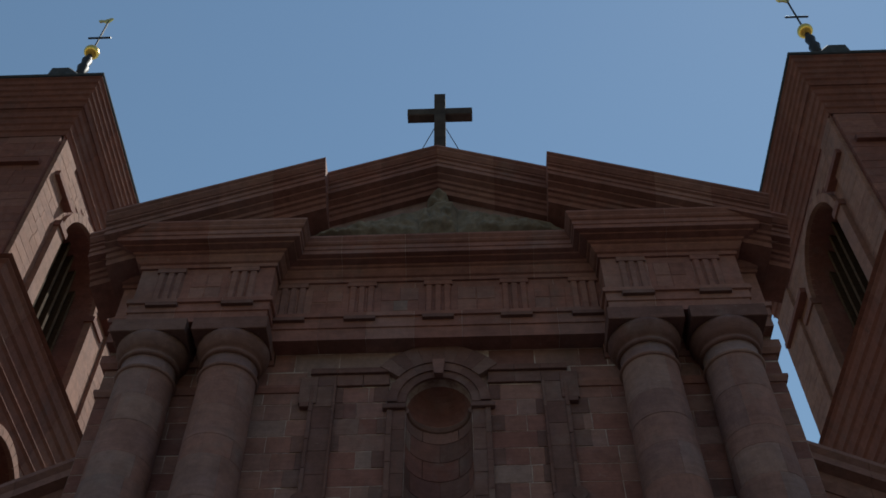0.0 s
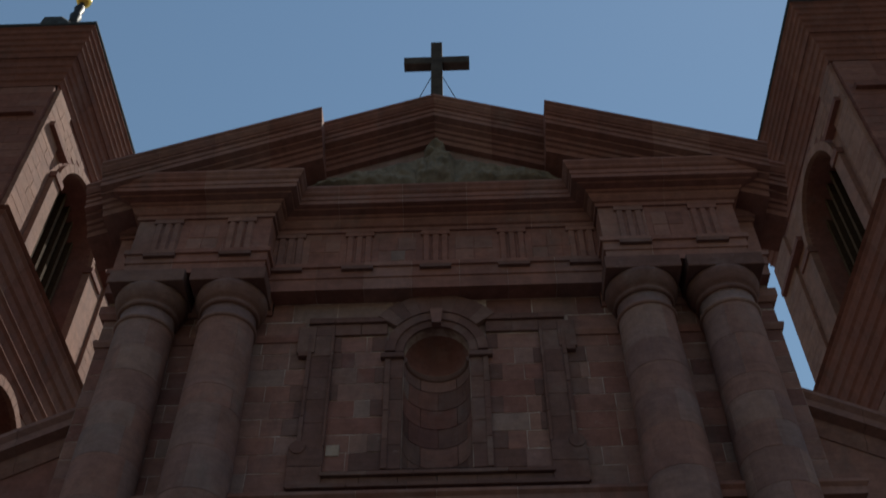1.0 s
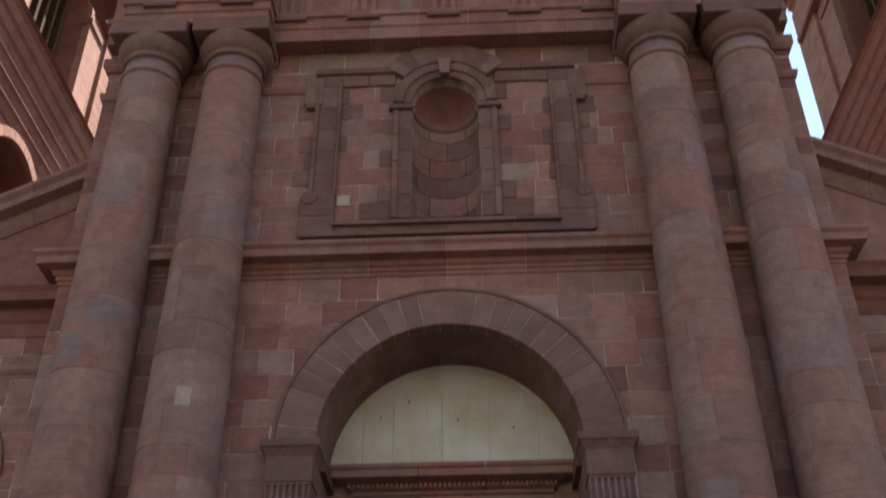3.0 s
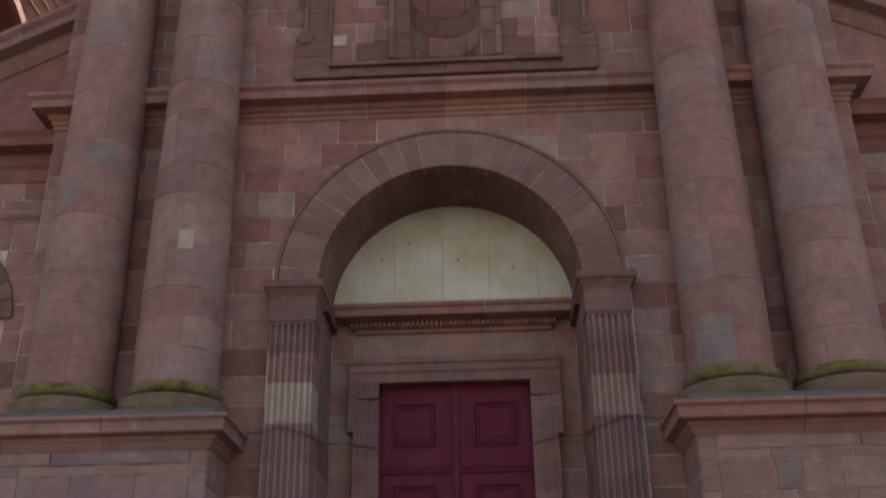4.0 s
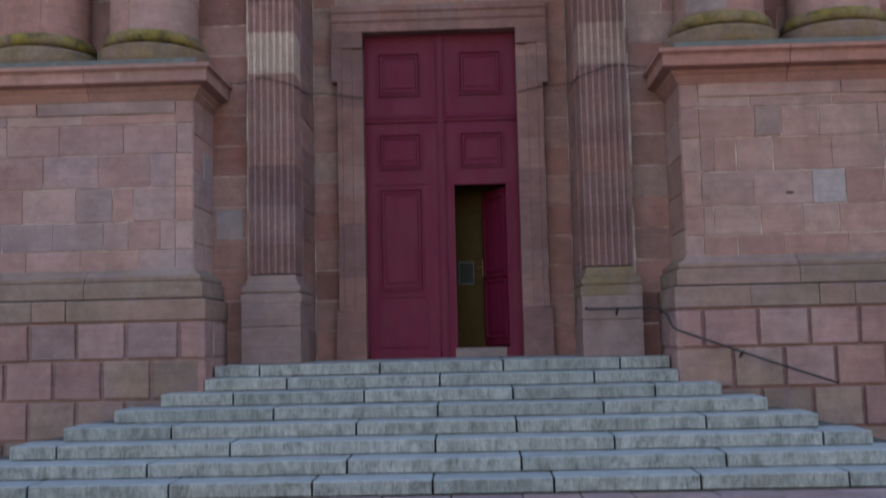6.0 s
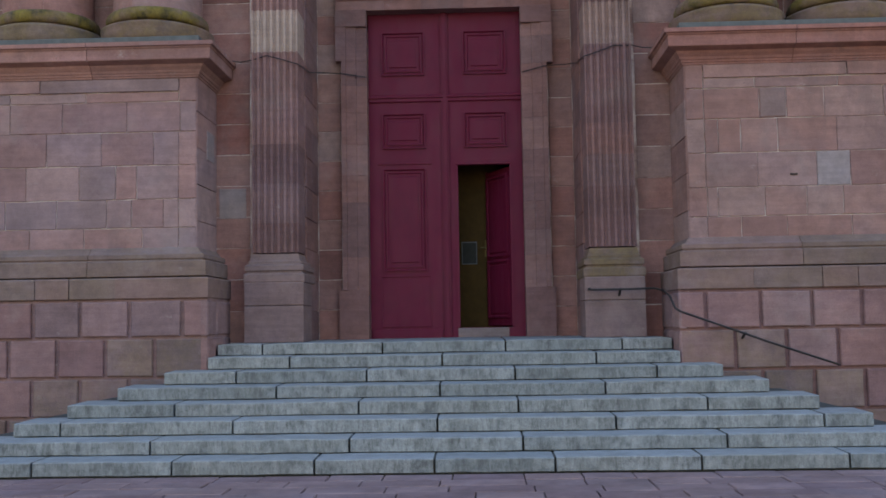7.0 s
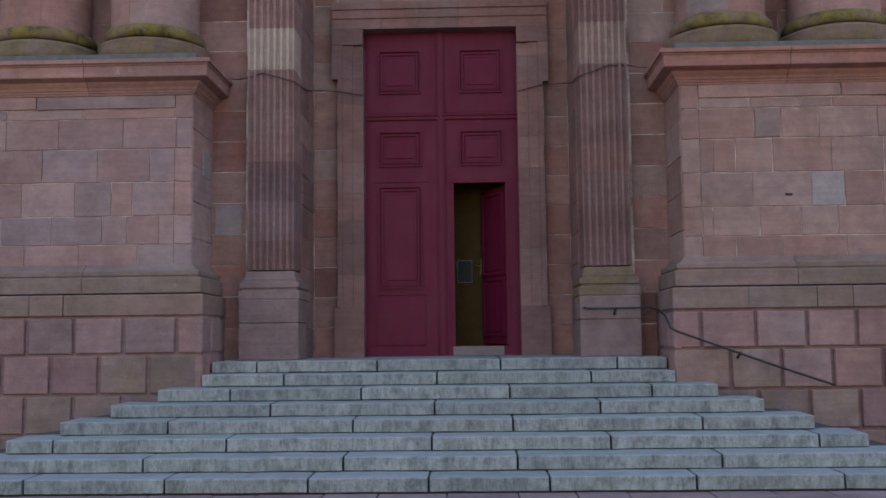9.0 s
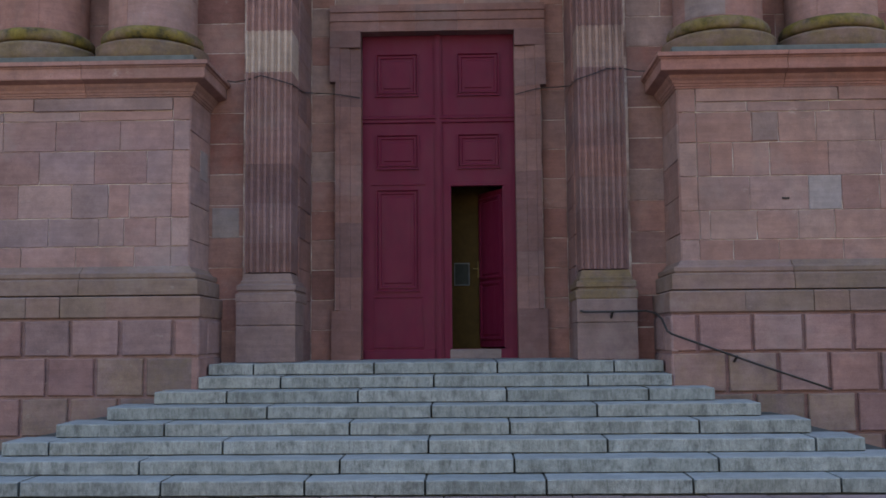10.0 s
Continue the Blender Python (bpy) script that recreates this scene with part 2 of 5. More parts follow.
def plaster_material():
    m, nt, b = nodes_of("ochre_white_plaster", 0.85, 0.25)
    P = nt.nodes.new("ShaderNodeNewGeometry").outputs["Position"]
    col = mixc(nt, ramp(nt, noise_node(nt, 0.9, 6, 0.65, P), spot(0.95, 0.44, 0.66)), (0.53, 0.525, 0.48), (0.43, 0.38, 0.265))
    col = mixc(nt, ramp(nt, noise_node(nt, 1.0, 7, 0.75, P, (9, 9, 0.8)), spot(0.55, 0.55, 0.74)), col, (0.33, 0.29, 0.19))
    col = mixc(nt, ramp(nt, noise_node(nt, 7.0, 4, 0.7, P), spot(0.8, 0.70, 0.76)), col, (0.22, 0.19, 0.13))
    nt.links.new(col, b.inputs["Base Color"])
    bump(nt, b, noise_node(nt, 25, 4, 0.6, P), 0.25, 0.01)
    return m


M_PLASTER = plaster_material()
M_RELIEF = simple("grey_relief_stone", (0.185, 0.152, 0.122), 0.9, 0, 0.40, 3.5)
M_GLASS = simple("dark_window_glass", (0.02, 0.03, 0.045), 0.12, 0, 0.2, 1.0, 0.6)
M_PAVE = stone_material("pink_paving", [(0.27, 0.195, 0.185), (0.24, 0.170, 0.162), (0.30, 0.215, 0.20), (0.255, 0.19, 0.185), (0.225, 0.155, 0.15)], grey=0.5)
# colour of unseen ground, dark to cut light bounced onto the front
M_DARK_FIELD = stone_material("bounce_cutting_ground", [(0.055, 0.050, 0.048), (0.046, 0.043, 0.043), (0.065, 0.059, 0.056)], island=True, stain=(0.03, 0.03, 0.03), grey=0.05)
M_GROUND = simple("paving_joint_ground", (0.045, 0.042, 0.036), 0.95, 0, 0.3, 3.0)


# ---- mesh tools ----
def empty(name, label="", category="", group="", kind="", at=(0, 0, 0)):
    ob = new(name)
    ob.location = at
    return tagged(ob, label, category, group, kind)


def part(name, bm, material, parent=None, label="", smooth=False):
    bmesh.ops.recalc_face_normals(bm, faces=bm.faces[:])
    me = bpy.data.meshes.new(name)
    bm.to_mesh(me)
    bm.free()
    me.materials.append(material)
    if smooth:
        me.polygons.foreach_set("use_smooth", [True] * len(me.polygons))
    ob = new(name, me)
    if parent:
        ob.parent = parent
        ob.matrix_parent_inverse = Matrix.Translation(parent.location).inverted()
    return tagged(ob, label)


def add_quads(bm, rings, close=True, caps=True):
    """Joins rings of points of the same count; close: each ring is a loop."""
    vs = [[bm.verts.new(p) for p in r] for r in rings]
    n = len(vs[0])
    for a, b in zip(vs, vs[1:]):
        for i in range(n if close else n - 1):
            j = (i + 1) % n
            bm.faces.new((a[i], a[j], b[j], b[i]))
    if caps and close:
        bm.faces.new(vs[0][::-1])
        bm.faces.new(vs[-1])


def box(bm, x0, x1, y0, y1, z0, z1, b=0.0):
    r = lambda i, z: [(x0 + i, y0 + i, z), (x1 - i, y0 + i, z), (x1 - i, y1 - i, z), (x0 + i, y1 - i, z)]
    if b:
        add_quads(bm, [r(b, z0), r(0, z0 + b), r(0, z1 - b), r(b, z1)])
    else:
        add_quads(bm, [r(0, z0), r(0, z1)])


wear = random.Random(29)


def stone(bm, P, U, N, u0, u1, z0, z1, d, b=0.008, back=0.06):
    """A dressed stone on a wall face: P a point of the face, U along it, N out of it; it stands d proud."""
    P, U, N = Vector(P), Vector(U), Vector(N)
    p = lambda u, z, n: P + U * u + Vector((0, 0, z)) + N * n
    um, zm = (u0 + u1) / 2 + wear.uniform(-1, 1) * min(0.05, 0.2 * (u1 - u0)), (z0 + z1) / 2
    w = [(wear.uniform(-0.003, 0.006), wear.uniform(-0.003, 0.006)) for k in range(8)]
    rect = lambda i, n: [p(u0 + i + w[0][0], z0 + i + w[0][1], n), p(um, z0 + i + w[1][1], n), p(u1 - i - w[2][0], z0 + i + w[2][1], n), p(u1 - i - w[3][0], zm, n),
                         p(u1 - i - w[4][0], z1 - i - w[4][1], n), p(um, z1 - i - w[5][1], n), p(u0 + i + w[6][0], z1 - i - w[6][1], n), p(u0 + i + w[7][0], zm, n)]
    add_quads(bm, [rect(0, -back), rect(0, d - b), rect(b, d)])


rng = random.Random(7)


def courses(parent, P, U, N, u0, u1, z0, z1, h, wmin, wmax, material, d=0.006, gap=0.0045, limits=None, name="stone_block", joined=False, b=0.005, jitter=0.003):
    """Courses of stones on a face; limits(za, zb) gives the spans (ua, ub) of the face in that course."""
    n = max(1, round((z1 - z0) / h))
    big = bmesh.new() if joined else None
    made = []
    for k in range(n):
        za, zb = z0 + (z1 - z0) * k / n, z0 + (z1 - z0) * (k + 1) / n
        for ua, ub in (limits(za, zb) if limits else [(u0, u1)]):
            cuts = [ua]
            x = ua + rng.uniform(0.45, 1.0) * wmax
            while x < ub - wmin * 0.8:
                cuts.append(x)
                x += rng.uniform(wmin, wmax)
            cuts.append(ub)
            for a, c in zip(cuts, cuts[1:]):
                if c - a < 0.03:
                    continue
                bm = big if joined else bmesh.new()
                stone(bm, P, U, N, a + gap, c - gap, za + gap, zb - gap, d + rng.uniform(-jitter, jitter), b)
                if not joined:
                    made.append(part(name, bm, material, parent))
    if joined:
        return part(name, big, material, parent)
    return made


def sweep(bm, path, profile, cut=0.0, gap=0.004, closed=False):
    """Sweeps a profile of (out, z) along a plan path, its out side on the right hand of the way, mitred; cut: length of stones."""
    pts = [Vector((x, y)) for x, y in path]
    n = len(pts)
    miters = []
    for i in range(n):
        ds = []
        if i > 0 or closed:
            ds.append((pts[i] - pts[i - 1]).normalized())
        if i < n - 1 or closed:
            ds.append((pts[(i + 1) % n] - pts[i]).normalized())
        ns = [Vector((d.y, -d.x)) for d in ds]
        m = sum(ns, Vector((0, 0))).normalized()
        miters.append(m / max(0.2, m.dot(ns[0])))
    ring = lambda p, m: [(p.x + m.x * o, p.y + m.y * o, z) for o, z in profile]
    for i in range(n if closed else n - 1):
        a, c = pts[i], pts[(i + 1) % n]
        ma, mc = miters[i], miters[(i + 1) % n]
        d = (c - a).normalized()
        out = Vector((d.y, -d.x))
        L = (c - a).length
        k = max(1, round(L / cut)) if cut else 1
        for j in range(k):
            s, e = L * j / k, L * (j + 1) / k
            pa, m0 = (a, ma) if j == 0 else (a + d * (s + gap), out)
            pb, m1 = (c, mc) if j == k - 1 else (a + d * (e - gap), out)
            add_quads(bm, [ring(pa, m0), ring(pb, m1)])


def inset(profile, d):
    """The profile's outline drawn in by d."""
    q = [Vector(p) for p in profile]
    n = len(q)
    turn = 1 if sum(a.x * b.y - a.y * b.x for a, b in zip(q, q[1:] + q[:1])) > 0 else -1
    out = []
    for i in range(n):
        e0, e1 = (q[i] - q[i - 1]).normalized(), (q[(i + 1) % n] - q[i]).normalized()
        n0, n1 = Vector((-e0.y, e0.x)) * turn, Vector((-e1.y, e1.x)) * turn
        m = (n0 + n1).normalized()
        out.append(tuple(q[i] + m * d / max(0.5, m.dot(n0))))
    return out


def sweep_parts(name, path, profile, cut, material, parent, label="", closed=False, mortar=None):
    """The same sweep, every stone a part of its own."""
    bm = bmesh.new()
    sweep(bm, path, profile, cut, closed=closed)
    bm.verts.ensure_lookup_table()
    n = len(profile)
    co = [v.co.copy() for v in bm.verts]
    bm.free()
    if mortar:
        fill = bmesh.new()
        sweep(fill, path, inset(profile, 0.007), closed=closed)
        part("joint_mortar", fill, mortar, parent)
    for k in range(0, len(co), 2 * n):
        b2 = bmesh.new()
        add_quads(b2, [co[k:k + n], co[k + n:k + 2 * n]])
        part(name, b2, material, parent, label)


def arch_plate(bm, P, U, N, u0, u1, z0, z1, uc, zs, r, zb, n0, n1, seg=28):
    """A wall plate with an arched hole (springing zs, radius r, sill zb) between depths n0 and n1 along N."""
    P, U, N = Vector(P), Vector(U), Vector(N)
    p = lambda u, z, n: P + U * u + Vector((0, 0, z)) + N * n
    hole = [(uc - r, zb)] + [(uc - r * math.cos(math.pi * i / seg), zs + r * math.sin(math.pi * i / seg)) for i in range(seg + 1)] + [(uc + r, zb)]
    def face(q):
        bm.faces.new([bm.verts.new(v) for v in q])
    for n in (n0, n1):
        face([p(u0, z0, n), p(uc - r, z0, n), p(uc - r, z1, n), p(u0, z1, n)])
        face([p(uc + r, z0, n), p(u1, z0, n), p(u1, z1, n), p(uc + r, z1, n)])
        for (a, za), (c, zc) in zip(hole[1:-1], hole[2:-1]):
            face([p(a, za, n), p(c, zc, n), p(c, z1, n), p(a, z1, n)])
        if zb > z0 + 1e-4:
            face([p(uc - r, z0, n), p(uc + r, z0, n), p(uc + r, zb, n), p(uc - r, zb, n)])
    for (a, za), (c, zc) in zip(hole, hole[1:]):
        face([p(a, za, n0), p(c, zc, n0), p(c, zc, n1), p(a, za, n1)])
    if zb > z0 + 1e-4:
        face([p(uc - r, zb, n0), p(uc + r, zb, n0), p(uc + r, zb, n1), p(uc - r, zb, n1)])
    rim = [(u0, z0), (u1, z0), (u1, z1), (u0, z1)]
    for (a, za), (c, zc) in zip(rim, rim[1:] + rim[:1]):
        face([p(a, za, n0), p(c, zc, n0), p(c, zc, n1), p(a, za, n1)])
    bmesh.ops.remove_doubles(bm, verts=bm.verts[:], dist=1e-4)


def lathe(bm, cx, cy, prof, seg=40, arc=math.tau, start=0.0):
    rings = [[(cx + r * math.cos(start + arc * i / seg), cy + r * math.sin(start + arc * i / seg), z) for i in range(seg)] for r, z in prof]
    add_quads(bm, rings)


def tube(bm, pts, r, seg=8):
    rings = []
    pts = [Vector(p) for p in pts]
    for i, p in enumerate(pts):
        d = (pts[min(i + 1, len(pts) - 1)] - pts[max(i - 1, 0)]).normalized()
        a = d.cross(Vector((0, 0, 1)) if abs(d.z) < 0.9 else Vector((1, 0, 0))).normalized()
        c = d.cross(a)
        rings.append([p + a * r * math.cos(math.tau * k / seg) + c * r * math.sin(math.tau * k / seg) for k in range(seg)])
    add_quads(bm, rings)


XU, YU, FRONT = (1, 0, 0), (0, 1, 0), (0, -1, 0)
STEP, TREAD = 0.165, 0.44
FLOOR = 8 * STEP
Y_BASE, Y_DIE, Y_WALL, Y_PORTAL = 13.30, 13.52, 14.55, 16.03
X_BASE, X_DIE, X_EDGE = 3.09, 3.31, 6.70
Y_FRIEZE, Y_RESS, X_RESS0, X_RESS1 = 14.15, 13.64, 3.40, 6.20
ARCH_Z, ARCH_R, ARCH_R2 = 7.75, 2.06, 2.70

# ---- ground ----
bm = bmesh.new()
box(bm, -600, 600, -600, 900, -0.5, -0.035)
ground = tagged(part("ground", bm, M_GROUND), "grey-pink paved square before the church", "ground", kind="structure")

# ---- central wall with portal and niche ----
facade = empty("facade_wall", "pink sandstone ashlar church front between towers", "wall", kind="structure")
bm = bmesh.new()
arch_plate(bm, (0, Y_WALL, 0), XU, FRONT, -X_EDGE, X_EDGE, 0.0, 10.9, 0, ARCH_Z, ARCH_R + 0.05, 0.0, 0.0, -1.48)
part("backing", bm, M_MORTAR, facade)
NZ0, NZ1, NX = 11.60, 15.60, 2.55     # niche surround
NICHE_R, NICHE_S, NICHE_B = 0.63, 14.70, 12.03
bm = bmesh.new()
arch_plate(bm, (0, Y_WALL, 0), XU, FRONT, -X_EDGE, X_EDGE, 10.9, 16.3, 0, NICHE_S, NICHE_R, NICHE_B, 0.0, -0.9)
part("backing", bm, M_MORTAR, facade)
bm = bmesh.new()
box(bm, -X_EDGE + 0.1, X_EDGE - 0.1, Y_WALL + 0.9, 26.0, 10.9, 18.0)
box(bm, -X_EDGE, -2.2, Y_WALL + 1.9, 26.0, 0.0, 10.9)
box(bm, 2.2, X_EDGE, Y_WALL + 1.9, 26.0, 0.0, 10.9)
box(bm, -2.2, 2.2, Y_WALL + 1.9, 26.0, 6.95, 10.9)
part("core", bm, M_MORTAR, facade)
# inside of the niche
bm = bmesh.new()
nr = NICHE_R + 0.02
ring_n = 18
rows = []
for z in [NICHE_B + (NICHE_S - NICHE_B) * k / 6 for k in range(7)]:
    rows.append((nr, z))
for k in range(1, 8):
    a = math.pi / 2 * k / 8
    rows.append((nr * math.cos(a), NICHE_S + nr * math.sin(a)))
vs = [[bm.verts.new((r * math.cos(math.pi * i / ring_n), Y_WALL + 0.05 + r * math.sin(math.pi * i / ring_n), z)) for i in range(ring_n + 1)] for r, z in rows]
for ra, rb in zip(vs, vs[1:]):
    for i in range(ring_n):
        bm.faces.new((ra[i], ra[i + 1], rb[i + 1], rb[i]))
part("niche_lining", bm, M_WALL, facade)
bm = bmesh.new()
box(bm, -NICHE_R, NICHE_R, Y_WALL, Y_WALL + 0.8, NICHE_B - 0.05, NICHE_B + 0.01)
part("niche_sill", bm, M_DARK, facade)
for k in range(6):       # curved stones of the niche
    za, zb = NICHE_B + (NICHE_S - NICHE_B) * k / 6 + 0.008, NICHE_B + (NICHE_S - NICHE_B) * (k + 1) / 6 - 0.008
    cuts = [0.0, 0.3, 0.68, 1.0] if k % 2 else [0.0, 0.16, 0.5, 0.84, 1.0]
    for a, c in zip(cuts, cuts[1:]):
        bm = bmesh.new()
        A = [math.pi * (a + (c - a) * i / 5) + (0.012 if i == 0 else -0.012 if i == 5 else 0) for i in range(6)]
        rr = NICHE_R - 0.012
        inner = [(rr * math.cos(t), Y_WALL + 0.05 + rr * math.sin(t)) for t in A]
        outer = [((nr + 0.01) * math.cos(t), Y_WALL + 0.05 + (nr + 0.01) * math.sin(t)) for t in A]
        loop = inner + outer[::-1]
        add_quads(bm, [[(x, y, za) for x, y in loop], [(x, y, zb) for x, y in loop]])
        part("stone_block", bm, M_DARK if rng.random() < 0.3 else M_WALL, facade)

# ---- entablature ----
FRIEZE_PATH = [(-X_EDGE, 15.4), (-X_EDGE, Y_FRIEZE), (-X_RESS1, Y_FRIEZE), (-X_RESS1, Y_RESS), (-X_RESS0, Y_RESS), (-X_RESS0, Y_FRIEZE),
               (X_RESS0, Y_FRIEZE), (X_RESS0, Y_RESS), (X_RESS1, Y_RESS), (X_RESS1, Y_FRIEZE), (X_EDGE, Y_FRIEZE), (X_EDGE, 15.4)]
entab = empty("entablature", "red sandstone Doric entablature with triglyph frieze", "entablature", kind="structure")
ARCHI = [(-0.6, 16.11), (0.0, 16.11), (0.0, 16.42), (0.03, 16.43), (0.03, 16.70), (0.08, 16.71), (0.08, 16.82), (-0.6, 16.82)]
ARCHI_RESS = [(-0.45, 16.20), (0.0, 16.20), (0.0, 16.47), (0.03, 16.48), (0.03, 16.70), (0.08, 16.71), (0.08, 16.82), (-0.45, 16.82)]
sweep_parts("architrave", [(-X_RESS0, Y_FRIEZE), (X_RESS0, Y_FRIEZE)], ARCHI, 1.0, M_MOULD, entab, mortar=M_MORTAR)
for s in (-1, 1):
    sweep_parts("architrave", [(-X_EDGE, 15.4), (-X_EDGE, Y_FRIEZE), (-X_RESS1, Y_FRIEZE)] if s < 0 else [(X_RESS1, Y_FRIEZE), (X_EDGE, Y_FRIEZE), (X_EDGE, 15.4)], ARCHI_RESS, 1.0, M_MOULD, entab, mortar=M_MORTAR)
    a, c = sorted((s * X_RESS0, s * X_RESS1))
    sweep_parts("architrave", [(a, Y_FRIEZE + 0.3), (a, Y_RESS), (c, Y_RESS), (c, Y_FRIEZE + 0.3)], ARCHI_RESS, 1.0, M_MOULD, entab, mortar=M_MORTAR)
sweep_parts("frieze", FRIEZE_PATH, [(-0.6, 16.82), (0.0, 16.825), (0.0, 17.80), (-0.6, 17.80)], 0.95, M_MOULD, entab, mortar=M_MORTAR)
sweep_parts("cornice", FRIEZE_PATH, [(-0.6, 17.80), (0.05, 17.80), (0.05, 17.90), (0.10, 17.92), (0.17, 18.02), (0.17, 18.08), (0.22, 18.10), (0.24, 18.14), (0.40, 18.15), (0.41, 18.175), (0.53, 18.18), (0.53, 18.29), (0.555, 18.30), (0.555, 18.41), (0.59, 18.43), (0.62, 18.47), (0.62, 18.50), (0.67, 18.57), (0.67, 18.62), (-0.6, 18.64)], 1.25, M_MOULD, entab, mortar=M_MORTAR)


def triglyph(x, y):
    bm = bmesh.new()
    for k in range(3):
        c = x + (k - 1) * 0.19
        add_quads(bm, [[(c - 0.085, y + 0.01, z), (c - 0.05, y - 0.045, z), (c + 0.05, y - 0.045, z), (c + 0.085, y + 0.01, z)] for z in (16.83, 17.66)])
    box(bm, x - 0.30, x + 0.30, y - 0.06, y + 0.01, 17.66, 17.78)
    t = part("triglyph", bm, M_MOULD, entab)
    bm = bmesh.new()
    box(bm, x - 0.32, x + 0.32, y - 0.115, y + 0.01, 16.60, 16.69)
    part("regula", bm, M_DARK, t, "dark fillet under the triglyph")


for x in (-3.05, -1.6, 0.0, 1.6, 3.05):
    triglyph(x, Y_FRIEZE)
for sx in (-1, 1):
    for x in (4.02, 5.55):
        triglyph(sx * x, Y_RESS)
# metope panels, framed
for a, c, y in [(-2.65, -2.0, Y_FRIEZE), (-1.2, -0.4, Y_FRIEZE), (0.4, 1.2, Y_FRIEZE), (2.0, 2.65, Y_FRIEZE), (-5.1, -4.45, Y_RESS), (4.45, 5.1, Y_RESS)]:
    for u0, u1 in ((a, (a + c) / 2), ((a + c) / 2, c)):
        for z0, z1 in ((16.86, 17.22), (17.22, 17.62)):
            bm = bmesh.new()
            stone(bm, (0, y, 0), XU, FRONT, u0 + 0.008, u1 - 0.008, z0 + 0.008, z1 - 0.008, 0.012)
            part("stone_block", bm, M_MOULD, entab)
for u0, u1, z0, z1 in ((-0.93, -0.63, 16.90, 17.22),):
    bm = bmesh.new()
    stone(bm, (0, Y_FRIEZE, 0), XU, FRONT, u0, u1, z0, z1, 0.018)
    part("repair_stone", bm, M_PALE2, entab, "pale repair stone")
# soffit under the entablature, down to the wall head
bm = bmesh.new()
for s in (-1, 1):
    xs = sorted((s * X_RESS0, s * X_RESS1))
    box(bm, xs[0] + 0.03, xs[1] - 0.03, Y_RESS + 0.3, Y_WALL + 0.3, 16.22, 18.5)
box(bm, -X_EDGE + 0.03, X_EDGE - 0.03, Y_FRIEZE + 0.3, 16.6, 16.125, 18.5)
part("core", bm, M_MORTAR, entab)

# ---- pediment ----
pediment = empty("pediment", "stepped red sandstone pediment with raking cornice", "pediment", kind="structure")
SLOPE, APEX = 0.404, 21.67


def rake(x0, x1, yf, back, drop=0.0):
    """A length of raking cornice from x0 to x1 (same side), with its outermost edge at yf."""
    sec = [(back, 0.0), (yf, 0.0), (yf, -0.05), (yf + 0.05, -0.09), (yf + 0.05, -0.12), (yf + 0.13, -0.20), (yf + 0.16, -0.21), (yf + 0.16, -0.25), (yf + 0.22, -0.27),
           (yf + 0.22, -0.37), (yf + 0.255, -0.385), (yf + 0.255, -0.50), (yf + 0.42, -0.52), (yf + 0.42, -0.57), (yf + 0.55, -0.60), (yf + 0.58, -0.66), (yf + 0.64, -0.67),
           (yf + 0.68, -0.74), (yf + 0.74, -0.76), (yf + 0.78, -0.86), (back, -0.86)]
    L = x1 - x0
    k = max(1, round(abs(L) / 1.1))
    for j in range(k):
        a, c = x0 + L * j / k, x0 + L * (j + 1) / k
        g = 0.0015 if L > 0 else -0.0015
        a2, c2 = (a + g if j else a), (c - g if j < k - 1 else c)
        bm = bmesh.new()
        add_quads(bm, [[(x, y, APEX - drop - SLOPE * abs(x) + dz) for y, dz in sec] for x in (a2, c2)])
        part("raking_stone", bm, M_MOULD, pediment)


Y_SIMA = 13.23
for s in (-1, 1):
    rake(0.0, s * 2.62, Y_SIMA, 15.0)
    rake(s * 2.48, s * 6.97, Y_SIMA - 0.51, 15.0, 0.15)
    rake(s * 6.6, s * 7.42, Y_SIMA, 15.0, 0.05)
    bm = bmesh.new()       # field of the stepped-forward part
    add_quads(bm, [[(s * 3.40, y, 18.6), (s * 6.3, y, 18.6), (s * 6.3, y, 18.75), (s * 3.40, y, APEX - SLOPE * 3.4 - 0.7)] for y in (Y_RESS + 0.02, 15.0)])
    part("side_field", bm, M_MOULD, pediment)
bm = bmesh.new()
add_quads(bm, [[(-3.5, y, 18.6), (3.5, y, 18.6), (3.5, y, 19.4), (0, y, APEX - 0.75), (-3.5, y, 19.4)] for y in (Y_FRIEZE + 0.02, 15.0)])
part("tympanum", bm, M_WALL, pediment)
bm = bmesh.new()
add_quads(bm, [[(-6.2, y, 18.6), (6.2, y, 18.6), (0, y, APEX - 0.4)] for y in (15.0, 40.0)])
part("roof_body", bm, M_SLATE, pediment)

# ---- stone cross over the gable ----
cross = empty("gable_cross", "dark weathered stone cross on the gable", "cross", at=(0.04, 14.4, 21.5))
bm = bmesh.new()
box(bm, -0.11, 0.19, 14.25, 14.55, 21.3, 25.75, 0.02)
part("upright", bm, M_CROSS, cross)
for s in (-1, 1):
    bm = bmesh.new()
    box(bm, min(s * 0.152, s * 0.865) + 0.04, max(s * 0.152, s * 0.865) + 0.04, 14.26, 14.53, 24.70, 25.02, 0.02)
    part("arm", bm, M_CROSS, cross)
    bm = bmesh.new()
    tube(bm, [(0.04 + s * 0.14, 14.4, 24.25), (0.04 + s * 1.12, 14.4, 21.2)], 0.011, 6)
    part("stay", bm, M_IRON, cross, "thin iron stay")

